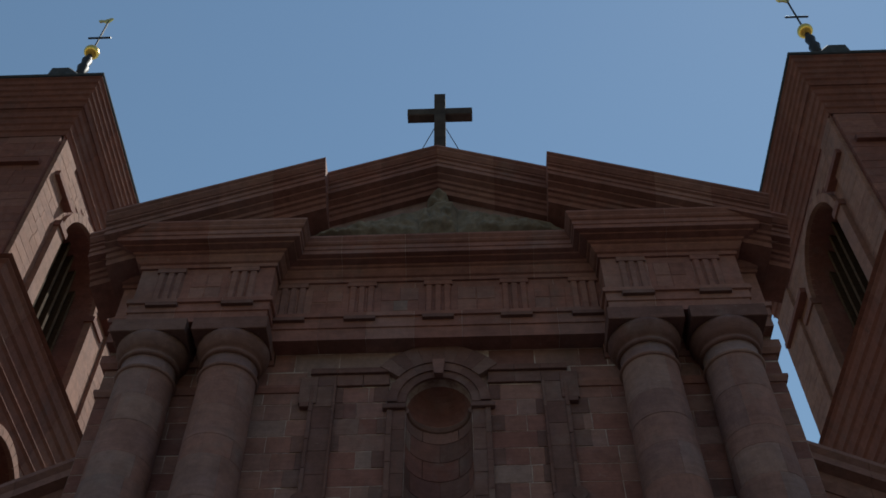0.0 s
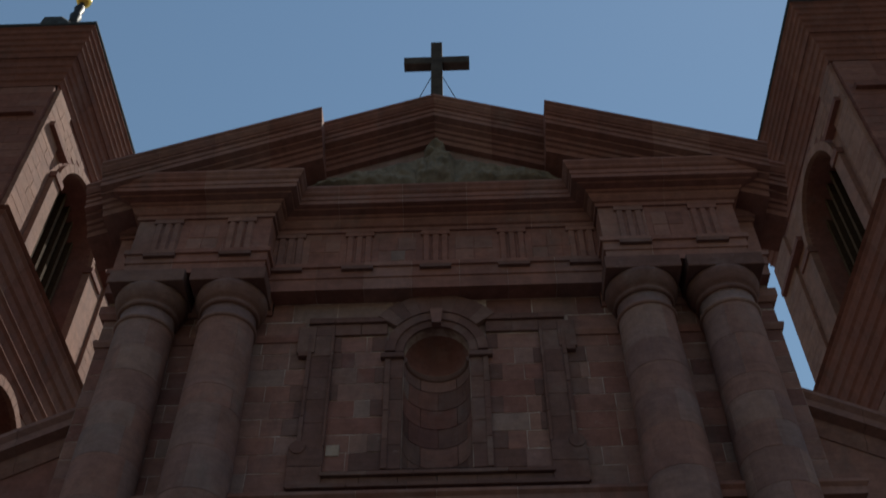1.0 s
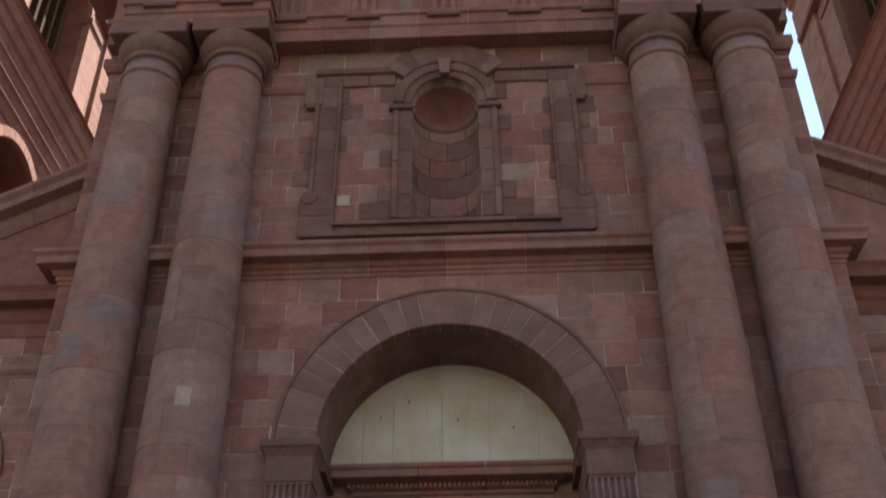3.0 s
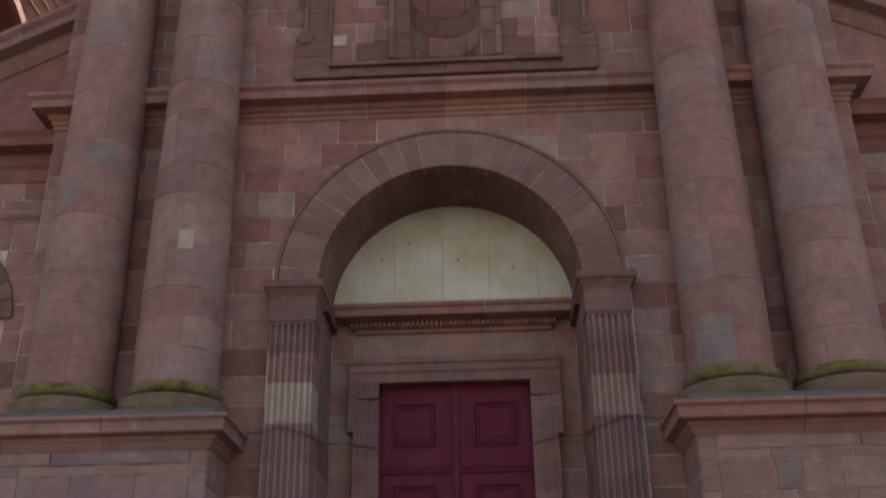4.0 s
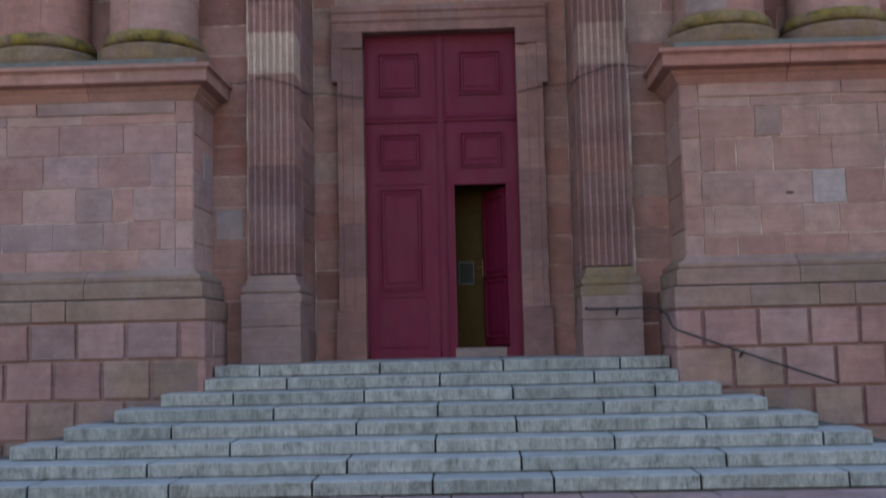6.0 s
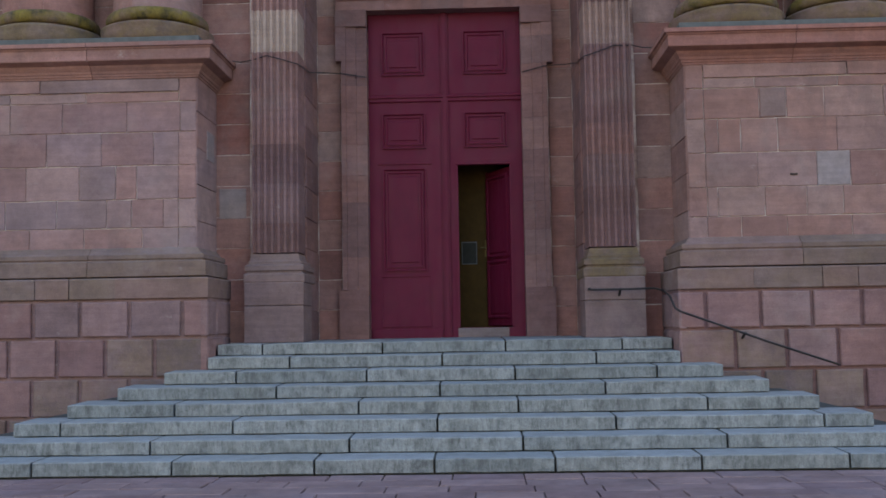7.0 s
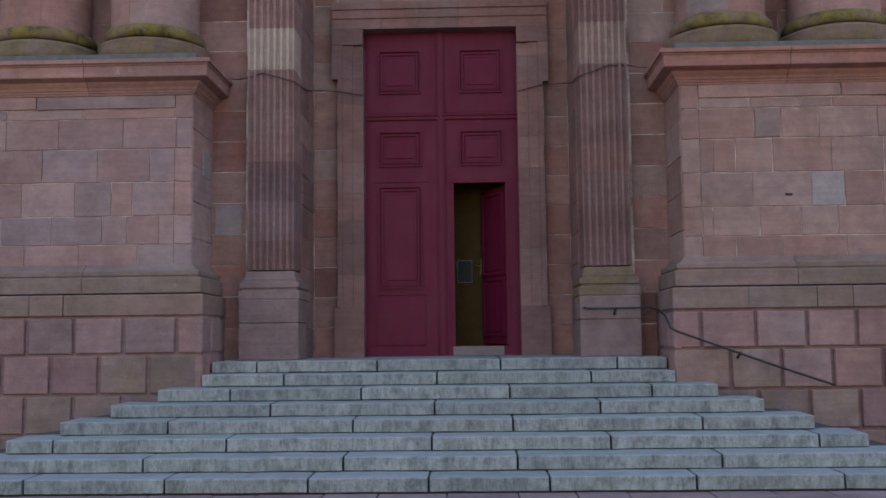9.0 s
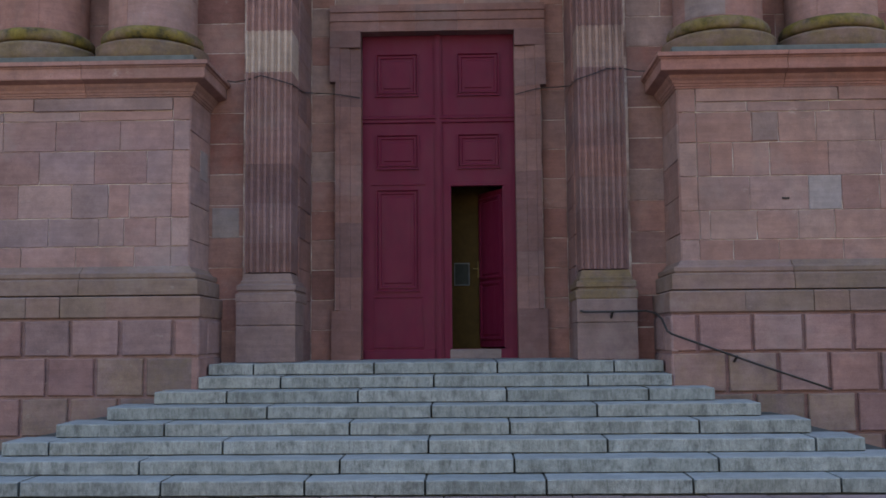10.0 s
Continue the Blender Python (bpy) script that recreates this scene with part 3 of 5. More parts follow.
# ---- relief in the gable ----
relief = empty("gable_relief", "weathered grey carved relief in the gable", "relief", at=(0, 14.15, 18.7))
def relief_mesh(half, z0, top, depth, freq, seed, nx, nz):
    """A carved field: a sheet of lumps and hollows under the line top(x)."""
    bm = bmesh.new()
    vs = []
    for i in range(nx + 1):
        x = -half + 2 * half * i / nx
        col = []
        for k in range(nz + 1):
            z = z0 + (top(x) - z0) * k / nz
            q = Vector((x * freq, seed, z * freq))
            h = 0.5 * noise.noise(q) + 0.35 * abs(noise.noise(q * 2.1)) + 0.2 * noise.noise(q * 4.3)
            edge = min(1.0, 4.0 * min(k / nz, 1 - k / nz) + 0.15, 0.2 + 6 * min(i / nx, 1 - i / nx))
            col.append(bm.verts.new((x, 14.10 - (0.05 + depth * (0.5 + h)) * edge, z)))
        vs.append(col)
    for a, b in zip(vs, vs[1:]):
        for k in range(nz):
            bm.faces.new((a[k], b[k], b[k + 1], a[k + 1]))
    back = [bm.verts.new((x, 14.17, z)) for x, z in ((-half, z0), (half, z0), (half, top(half)), (0, top(0)), (-half, top(-half)))]
    bm.faces.new(back)
    return bm


for s in (-1, 1):
    bm = relief_mesh(1.2, 19.3, lambda x: 19.80 - 0.36 * s * x, 0.20, 3.4, 3.0 + s, 60, 20)
    bm.transform(Matrix.Translation((s * 1.60, 0, 0)))
    part("foliage_field", bm, M_RELIEF, relief, smooth=True)
part("throne", relief_mesh(0.44, 19.3, lambda x: 20.36 - 0.25 * abs(x), 0.36, 2.2, 8.0, 24, 24), M_RELIEF, relief, smooth=True)
part("crown", relief_mesh(0.25, 20.2, lambda x: 20.78 - 0.8 * abs(x), 0.34, 3.6, 5.0, 18, 16), M_RELIEF, relief, smooth=True)
# ---- columns on their pedestals ----
def column(x, y, seed):
    col = empty("column", "pink sandstone Doric column with mossy round base", "column", "paired columns of the front", at=(x, y, 5.49))
    bm = bmesh.new()
    box(bm, x - 0.74, x + 0.74, y - 0.74, y + 0.36, 5.42, 5.50, 0.01)
    part("plinth", bm, M_PLINTH, col)
    bm = bmesh.new()
    lathe(bm, x, y, [(0.62, 5.48), (0.735, 5.50), (0.775, 5.56), (0.79, 5.64), (0.785, 5.70), (0.795, 5.725), (0.79, 5.755), (0.75, 5.772), (0.655, 5.775), (0.645, 5.815)], 56)
    part("lower_torus", bm, M_TORUS, col, smooth=True)
    bm = bmesh.new()
    lathe(bm, x, y, [(0.60, 5.812), (0.685, 5.814), (0.714, 5.845), (0.72, 5.90), (0.70, 5.955), (0.665, 5.99), (0.60, 6.0)], 56)
    part("upper_torus", bm, M_MOSS, col, "moss-grown upper ring of the base", smooth=True)
    r_of = random.Random(seed)
    z0, z1 = 5.96, 15.02
    rad = lambda q: 0.622 - 0.082 * max(0.0, (q - 7.5) / (z1 - 7.5)) ** 1.2
    bm = bmesh.new()
    lathe(bm, x, y, [(rad(z0 + (z1 - z0) * k / 8) - 0.009, z0 + (z1 - z0) * k / 8) for k in range(9)], 44)
    part("shaft_core", bm, M_MORTAR, col, smooth=True)
    z = z0
    while z < z1 - 0.01:
        zn = z + r_of.uniform(0.42, 0.98)
        if zn > z1 - 0.45:
            zn = z1
        # each course of the shaft is two to four curved stones
        n = r_of.choice((2, 3, 3, 4))
        turn = r_of.uniform(0, math.tau)
        for k in range(n):
            a0, a1 = turn + math.tau * k / n + 0.003, turn + math.tau * (k + 1) / n - 0.003
            rj = r_of.uniform(-0.0025, 0.0035)
            m = 40 // n
            bm = bmesh.new()
            rings_ = []
            for q, e in ((z + 0.0015, 0.004), (z + 0.008, 0.0), ((z + zn) / 2, 0.0), (zn - 0.008, 0.0), (zn - 0.0015, 0.004)):
                w = r_of.uniform(-0.001, 0.001)
                outer = [(x + (rad(q) + rj - e + w) * math.cos(a0 + (a1 - a0) * i / m), y + (rad(q) + rj - e + w) * math.sin(a0 + (a1 - a0) * i / m), q) for i in range(m + 1)]
                inner = [(x + (rad(q) - 0.03) * math.cos(a0 + (a1 - a0) * i / m), y + (rad(q) - 0.03) * math.sin(a0 + (a1 - a0) * i / m), q) for i in range(m, -1, -1)]
                rings_.append(outer + inner)
            add_quads(bm, rings_)
            part("shaft_stone", bm, M_SHAFT, col)
        z = zn
    # echinus and abacus take the dark stone for shade under the entablature
    rings = [("necking_ring", [(0.48, 15.01), (0.565, 15.01), (0.592, 15.05), (0.565, 15.10), (0.53, 15.11), (0.53, 15.36)], M_SHAFT),
             ("echinus", [(0.50, 15.36), (0.58, 15.36), (0.60, 15.40), (0.585, 15.44), (0.57, 15.45), (0.57, 15.50), (0.61, 15.52), (0.66, 15.59), (0.70, 15.69), (0.715, 15.78), (0.70, 15.86), (0.5, 15.87)], M_DARK)]
    for nm, pr, mat in rings:
        bm = bmesh.new()
        lathe(bm, x, y, pr, 44)
        part(nm, bm, mat, col, smooth=True)
    bm = bmesh.new()
    box(bm, x - 0.735, x + 0.735, y - 0.68, y + 0.5, 15.865, 16.195, 0.012)
    part("abacus", bm, M_DARK, col)
    return col


COL_Y = 14.2
cols = [column(s * x, COL_Y, sd) for s, x, sd in ((-1, 4.06, 3), (-1, 5.66, 5), (1, 4.06, 8), (1, 5.66, 13))]
# pale repairs let into the shafts
for which, z0, z1, aa, ab_, mat, words in ((0, 8.05, 8.36, 271, 292, M_PALEPATCH, "pale repair stone"), (1, 9.55, 9.95, 268, 318, M_SHAFTPATCH, "grey repair stone"),
                                           (1, 8.87, 9.35, 232, 268, M_SHAFTPATCH, "grey repair stone"), (2, 6.02, 6.75, 212, 266, M_SHAFTPATCH, "grey repair stone")):
    cx_ = cols[which].location.x
    A = [math.radians(aa + (ab_ - aa) * i / 8) for i in range(9)]
    face = 0.626 - 0.082 * max(0.0, ((z0 + z1) / 2 - 7.5) / 7.52) ** 1.2
    loop = [(cx_ + face * math.cos(t), COL_Y + face * math.sin(t)) for t in A] + [(cx_ + 0.57 * math.cos(t), COL_Y + 0.57 * math.sin(t)) for t in A[::-1]]
    bm = bmesh.new()
    add_quads(bm, [[(x, y, z0) for x, y in loop], [(x, y, z1) for x, y in loop]])
    part("repair_stone", bm, mat, cols[which], words)

# ---- pedestals ----
PED_ROWS = {-1: ((3.55, 4.05, 4.85, 5.6, 6.5), (3.55, 3.76, 4.20, 4.54, 5.23, 5.94, 6.7), (3.55, 4.13, 4.42, 4.92, 5.66, 6.4), (3.55, 3.90, 4.62, 5.38, 6.2, 6.9), (3.53, 4.27, 5.16, 5.89, 6.6)),
            1: ((3.55, 4.00, 4.60, 5.45, 6.2), (3.56, 3.70, 4.32, 4.87, 5.35, 6.1, 6.8), (3.55, 4.24, 5.02, 5.46, 5.96, 6.7), (3.55, 3.73, 4.03, 4.52, 5.30, 6.0, 6.8), (3.55, 4.29, 4.65, 5.15, 5.93, 6.7))}


def pedestal(s):
    ped = empty("pedestal", "pale pink ashlar pedestal on rusticated base", "pedestal", "pedestals beside the steps", kind="structure", at=(s * 5.2, 14, 0))
    X1 = 7.6
    die = M_DIE if s < 0 else M_DIE_WARM
    xs = lambda a, c: (min(s * a, s * c), max(s * a, s * c))
    bm = bmesh.new()
    a, c = xs(X_DIE + 0.01, X1)
    box(bm, a, c, Y_DIE + 0.01, Y_WALL + 0.2, 2.3, 5.1)
    a, c = xs(X_BASE + 0.02, X1 + 0.2)
    part("backing", bm, M_MORTAR_PALE, ped)
    bm = bmesh.new()
    box(bm, a, c, Y_BASE + 0.05, Y_WALL + 0.2, -0.2, 2.0)
    part("base_backing", bm, M_RUST, ped)
    path = [(-X1, Y_DIE), (-X_DIE, Y_DIE), (-X_DIE, Y_WALL)] if s < 0 else [(X_DIE, Y_WALL), (X_DIE, Y_DIE), (X1, Y_DIE)]
    PC = [(-0.3, 1.94), (0.20, 1.94), (0.22, 1.955), (0.22, 2.205), (0.20, 2.225), (-0.3, 2.225)]
    corner = 4.34 if s < 0 else 4.07
    for e0, e1 in zip((corner, 4.96, 5.42, 6.0, 6.6, 7.2), (4.96, 5.42, 6.0, 6.6, 7.2, 7.6)):
        a, c = xs(e0 + 0.006, e1 - 0.006)
        bm = bmesh.new()
        sweep(bm, [(a, Y_DIE + rng.uniform(-0.006, 0.006)), (c, Y_DIE + rng.uniform(-0.006, 0.006))], PC)
        part("plinth_stone", bm, M_PLINTH, ped, "weathered grey plinth stone")
    bm = bmesh.new()
    sweep(bm, [(-corner, Y_DIE), (-X_DIE, Y_DIE), (-X_DIE, Y_WALL)] if s < 0 else [(X_DIE, Y_WALL), (X_DIE, Y_DIE), (corner, Y_DIE)], PC)
    part("plinth_stone", bm, M_PLINTH, ped, "weathered grey plinth corner stone")
    sweep_parts("base_moulding", path, [(-0.3, 2.24), (0.15, 2.24), (0.17, 2.25), (0.17, 2.44), (0.15, 2.455), (0.12, 2.46), (0.12, 2.47), (0.135, 2.485), (0.135, 2.535), (0.12, 2.55), (0.09, 2.555), (0.07, 2.57), (0.045, 2.60), (0.015, 2.635), (0.0, 2.64), (-0.3, 2.64)], 1.6, M_PLINTH, ped, "weathered base moulding with moss")
    sweep_parts("cap_moulding", path, [(-0.3, 4.965), (0.025, 4.965), (0.03, 4.99), (0.045, 4.995), (0.05, 5.02), (0.065, 5.03), (0.075, 5.06), (0.11, 5.10), (0.125, 5.13), (0.245, 5.165), (0.25, 5.18), (0.25, 5.31), (0.265, 5.32), (0.27, 5.335), (0.30, 5.345), (0.30, 5.40), (-0.3, 5.41)], 1.35, M_MOULD, ped, "red stone cap moulding")
    bm = bmesh.new()
    a, c = xs(X_DIE - 0.09, X1)
    box(bm, a, c, Y_DIE - 0.21, Y_WALL, 5.409, 5.492, 0.006)
    part("lead_ledge", bm, M_LEAD, ped, "grey lead-covered ledge")
    # die: corner strip, panel stones
    P = (0, Y_DIE, 0)
    zs = (2.50, 2.91, 3.30, 3.765, 4.225, 4.64)
    rows = PED_ROWS[s]
    for k, cuts in enumerate(rows):
        edges = [X_DIE, *cuts, X1]
        for n, (e0, e1) in enumerate(zip(edges, edges[1:])):
            bm = bmesh.new()
            u0, u1 = xs(e0, e1)
            stone(bm, P, XU, FRONT, u0 + 0.0035, u1 - 0.0035, zs[k] + 0.0035, zs[k + 1] - 0.0035, (0.014 if n == 0 else 0.004) + rng.uniform(-0.003, 0.003), 0.005)
            part("stone_block", bm, M_GREYPATCH if (s, k, n) == (1, 2, 3) else die, ped)
    u0, u1 = xs(X_DIE, X_DIE + 0.24)
    courses(ped, P, XU, FRONT, u0, u1, 4.64, 4.965, 0.33, 0.5, 0.9, die, d=0.014)
    u0, u1 = xs(X_DIE + 0.24, X1)
    courses(ped, P, XU, FRONT, u0, u1, 4.64, 4.78, 0.14, 0.7, 1.2, die, d=0.004)
    courses(ped, P, XU, FRONT, u0, u1, 4.78, 4.965, 0.19, 1.4, 2.6, die, d=0.026)
    courses(ped, (s * X_DIE, Y_DIE, 0), YU, (-s, 0, 0), 0.0, Y_WALL - Y_DIE, 2.50, 5.0, 0.5, 0.6, 1.1, die, d=0.012, gap=0.002)
    # rusticated blocks
    for k, (za, zb) in enumerate(((-0.12, 0.38), (0.38, 0.90), (0.90, 1.425), (1.425, 1.925))):
        edges = [X_BASE, *((3.44, 4.15, 4.81, 5.45, 6.11, 6.77, 7.43) if k % 2 else (3.81, 4.47, 5.12, 5.77, 6.43, 7.09, 7.75))]
        for e0, e1 in zip(edges, edges[1:]):
            bm = bmesh.new()
            a, c = xs(e0, e1)
            stone(bm, (0, Y_BASE + 0.035, 0), XU, FRONT, a + 0.025, c - 0.025, za + 0.018, zb - 0.018, 0.035 + rng.uniform(-0.006, 0.006), 0.014)
            damp = e0 < X_BASE + (7 - za / STEP) * TREAD + 0.1
            part("rusticated_block", bm, M_RUST_MOSS if damp else M_RUST, ped)
        ycuts = [0.0, 0.45, 1.24] if k % 2 else [0.0, 0.8, 1.24]
        for e0, e1 in zip(ycuts, ycuts[1:]):
            bm = bmesh.new()
            stone(bm, (s * (X_BASE + 0.035), Y_BASE, 0), YU, (-s, 0, 0), e0 + (0.0 if e0 == 0 else 0.018), e1 - 0.018, za + 0.016, zb - 0.016, 0.035, 0.02)
            part("rusticated_block", bm, M_RUST, ped)
    return ped


ped_l, ped_r = pedestal(-1), pedestal(1)
bm = bmesh.new()
stone(bm, (0, Y_DIE, 0), XU, FRONT, 4.302, 4.638, 4.24, 4.63, 0.012, 0.005)
part("repair_stone", bm, M_PILPLINTH, ped_r, "dark replacement stone")
# hole drawn as a thin black stone, its inner shade put into colour
bm = bmesh.new()
stone(bm, (0, Y_DIE, 0), XU, FRONT, 4.66, 4.76, 3.445, 3.475, 0.016, 0.004)
part("putlog_hole_patch", bm, M_BLACK, ped_r, "small hole in the stone, drawn as a black patch")
bm = bmesh.new()
stone(bm, (-X_DIE, Y_DIE, 0), YU, (1, 0, 0), 0.48, 0.86, 3.9, 4.32, 0.022, 0.006)
part("repair_stone", bm, M_GREYPATCH, ped_l, "odd-coloured replacement stone")

# ---- steps ----
steps = empty("entrance_steps", "broad flight of worn grey granite steps", "steps", kind="structure")
JOINTS = {8: (-2.45, -0.82, 0.84, 2.4), 7: (-2.0, 0.0, 2.0), 6: (-2.6, -0.94, 0.93, 2.7), 5: (-2.0, 0.0, 2.0), 4: (-3.12, -0.94, 0.93, 3.12),
          3: (-4.3, -2.32, 0.0, 2.0, 4.3), 2: (-3.12, -0.94, 0.94, 3.12), 1: (-4.24, -2.75, -1.25, 0.0, 1.25, 2.75, 4.25)}
for i in range(1, 9):
    yf, half = 13.24 - (7 - i) * TREAD, 3.09 + (7 - i) * TREAD
    if i == 8:
        half = X_BASE - 0.02
    back = Y_PORTAL + 0.3 if i == 8 else yf + 0.62
    cuts = [-half, *JOINTS[i], half]
    for a, c in zip(cuts, cuts[1:]):
        bm = bmesh.new()
        g = 0.013
        zt, zb_ = i * STEP + rng.uniform(-0.003, 0.003), (i - 1) * STEP + 0.004
        y0 = yf + rng.uniform(-0.006, 0.006)
        sec = [(y0 + 0.05, zb_), (y0 + 0.030, zb_ + 0.008), (y0 + 0.003, zb_ + 0.015), (y0, zt - 0.016), (y0 + 0.004, zt - 0.006), (y0 + 0.012, zt - 0.001), (y0 + 0.03, zt), (back, zt + 0.006), (back, zb_)]
        nx = 9
        rings = []
        for q in range(nx + 1):
            x = a + g + (c - a - 2 * g) * q / nx
            w = 0.005 * noise.noise(Vector((x * 2.3, i * 3.1, 0))) + 0.003 * noise.noise(Vector((x * 9.0, i * 5.7, 2.0)))
            e = 0.010 if q in (0, nx) else 0.0
            rings.append([(x, y + (e if k in (3, 4, 5) else 0) + w, z - (e * 0.6 if k in (4, 5, 6) else 0) + w) for k, (y, z) in enumerate(sec)])
        add_quads(bm, rings)
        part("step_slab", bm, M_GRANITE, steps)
bm = bmesh.new()
for i in range(1, 8):
    half = 3.09 + (7 - i) * TREAD
    box(bm, -half + 0.06, half - 0.06, 13.24 - (7 - i) * TREAD + 0.08, Y_BASE - 0.0 if i < 7 else 13.9, -0.2, i * STEP - 0.01)
part("step_core", bm, M_GROUND, steps)
bm = bmesh.new()
box(bm, -X_BASE + 0.03, X_BASE - 0.03, 13.75, Y_PORTAL + 1.6, -0.2, FLOOR - 0.02)
part("landing_core", bm, M_GROUND, steps)

# ---- portal ----
portal = empty("portal", "arched sandstone portal with fluted pilasters", "portal", kind="structure")
for s in (-1, 1):
    pil = empty("pilaster", "fluted weathered sandstone pilaster with moulded base", "pilaster", "portal pilasters", at=(s * 2.42, Y_WALL, FLOOR))
    xi, xo = 2.066, 2.735
    def xb(a, c):
        return min(s * a, s * c), max(s * a, s * c)
    a, c = xb(xi - 0.09, xo + 0.08)
    for z0, z1 in ((FLOOR, 1.838), (1.842, 2.17)):
        bm = bmesh.new()
        box(bm, a, c, 14.20, 14.9, z0, z1, 0.012)
        part("plinth_block", bm, M_PILPLINTH, pil)
    bm = bmesh.new()
    pth = [(-xo, 15.2), (-xo, 14.33), (-xi, 14.33), (-xi, 15.2)] if s < 0 else [(xi, 15.2), (xi, 14.33), (xo, 14.33), (xo, 15.2)]
    sweep(bm, pth, [(-0.2, 2.17), (0.09, 2.17), (0.10, 2.19), (0.10, 2.28), (0.085, 2.30), (0.06, 2.305), (0.06, 2.33), (0.085, 2.345), (0.085, 2.41), (0.06, 2.43), (0.04, 2.435), (0.04, 2.47), (0.02, 2.49), (0.0, 2.58), (-0.2, 2.60)])
    part("base", bm, M_TORUS if s > 0 else M_PILPLINTH, pil)
    # fluted drums, course by course
    z = 2.60
    k = 0
    while z < 7.05:
        zn = min(7.06, z + rng.uniform(0.40, 0.58))
        if z < 5.5 and zn > 5.2:
            zn = 5.52
        elif abs(z - 5.52) < 0.01:
            zn = 6.14
        if 7.06 - zn < 0.3:
            zn = 7.06
        pale = abs(z - 5.52) < 0.01
        bm = bmesh.new()
        n = 7
        wf = (xo - xi) / n
        line = [(xi, 14.9), (xi, 14.33)]
        for f in range(n):
            x0 = xi + f * wf
            line += [(x0 + wf * 0.18, 14.33), (x0 + wf * 0.30, 14.362), (x0 + wf * 0.5, 14.374), (x0 + wf * 0.70, 14.362), (x0 + wf * 0.82, 14.33)]
        line += [(xo, 14.33), (xo, 14.9)]
        loop = [(s * x, y) for x, y in line]
        off = rng.uniform(-0.004, 0.004)
        add_quads(bm, [[(x, y + off, z + 0.001) for x, y in loop], [(x, y + off, zn - 0.001) for x, y in loop]])
        part("fluted_stone", bm, (M_PALEPATCH if s < 0 else M_PALE2) if pale else M_SURR, pil)
        z = zn
    bm = bmesh.new()
    sweep(bm, pth, [(-0.2, 7.06), (0.0, 7.06), (0.0, 7.10), (0.02, 7.11), (0.02, 7.50), (0.03, 7.52), (0.09, 7.62), (0.12, 7.64), (0.12, 7.75), (-0.2, 7.75)])
    part("impost", bm, M_DARK_I, pil)
    # reveal of the portal
    courses(portal, (s * 2.06, 14.33, 0), YU, (-s, 0, 0), 0.575, 1.69, FLOOR, 7.75, 0.46, 0.45, 0.9, M_SURR, d=0.016, gap=0.002)
    bm = bmesh.new()
    sweep(bm, [(-2.055, 16.0), (-2.055, 14.95)] if s < 0 else [(2.055, 14.95), (2.055, 16.0)], [(-0.1, 7.50), (0.012, 7.50), (0.04, 7.62), (0.07, 7.64), (0.07, 7.75), (-0.1, 7.75)])
    part("impost", bm, M_DARK_I, portal)
# voussoirs
nv = 25
for k in range(nv):
    a0, a1 = math.pi * k / nv + 0.0032, math.pi * (k + 1) / nv - 0.0032
    bm = bmesh.new()
    A = [a0 + (a1 - a0) * i / 4 for i in range(5)]
    yf = 14.47 + rng.uniform(-0.005, 0.005)
    sec = lambda r, y: [(r * math.cos(t), y, ARCH_Z + r * math.sin(t)) for t in A]
    inner, outer = sec(ARCH_R, 0), sec(ARCH_R2, 0)
    loop = inner + outer[::-1]
    shr = [(x, yf + 0.01, z) for x, _, z in loop]
    add_quads(bm, [[(x, 14.72, z) for x, _, z in loop], shr, [(x, yf, z) for x, _, z in sec(ARCH_R + 0.008, 0) + sec(ARCH_R2 - 0.008, 0)[::-1]]])
    part("voussoir", bm, M_VOUSSOIR, portal)
bm = bmesh.new()
A = [math.pi * i / 48 for i in range(49)]
loop = [(ARCH_R2 * math.cos(t), ARCH_Z + ARCH_R2 * math.sin(t)) for t in A] + [((ARCH_R2 + 0.05) * math.cos(t), ARCH_Z + (ARCH_R2 + 0.05) * math.sin(t)) for t in A[::-1]]
add_quads(bm, [[(x, y, z) for x, z in loop] for y in (14.45, 14.6)])
part("archivolt_edge", bm, M_DARK, portal)
bm = bmesh.new()      # mortar between the voussoirs
loop = [((ARCH_R + 0.006) * math.cos(t), ARCH_Z + (ARCH_R + 0.006) * math.sin(t)) for t in A] + [((ARCH_R2 - 0.02) * math.cos(t), ARCH_Z + (ARCH_R2 - 0.02) * math.sin(t)) for t in A[::-1]]
add_quads(bm, [[(x, y, z) for x, z in loop] for y in (14.482, 14.72)])
part("joint_mortar", bm, M_MORTAR_PALE, portal)
# soffit stones of the barrel
for r0, r1, nb in ((14.72, 15.25, 17), (15.25, 15.62, 14), (15.62, 16.03, 19)):
    for k in range(nb):
        bm = bmesh.new()
        A = [math.pi * (k + i / 4) / nb + (0.001 if i == 0 else -0.001 if i == 4 else 0) for i in range(5)]
        loop = [((ARCH_R - 0.006) * math.cos(t), ARCH_Z + (ARCH_R - 0.006) * math.sin(t)) for t in A] + [((ARCH_R + 0.1) * math.cos(t), ARCH_Z + (ARCH_R + 0.1) * math.sin(t)) for t in A[::-1]]
        add_quads(bm, [[(x, y, z) for x, z in loop] for y in (r0 + 0.001, r1 - 0.001)])
        part("soffit_stone", bm, M_VOUSSOIR, portal)
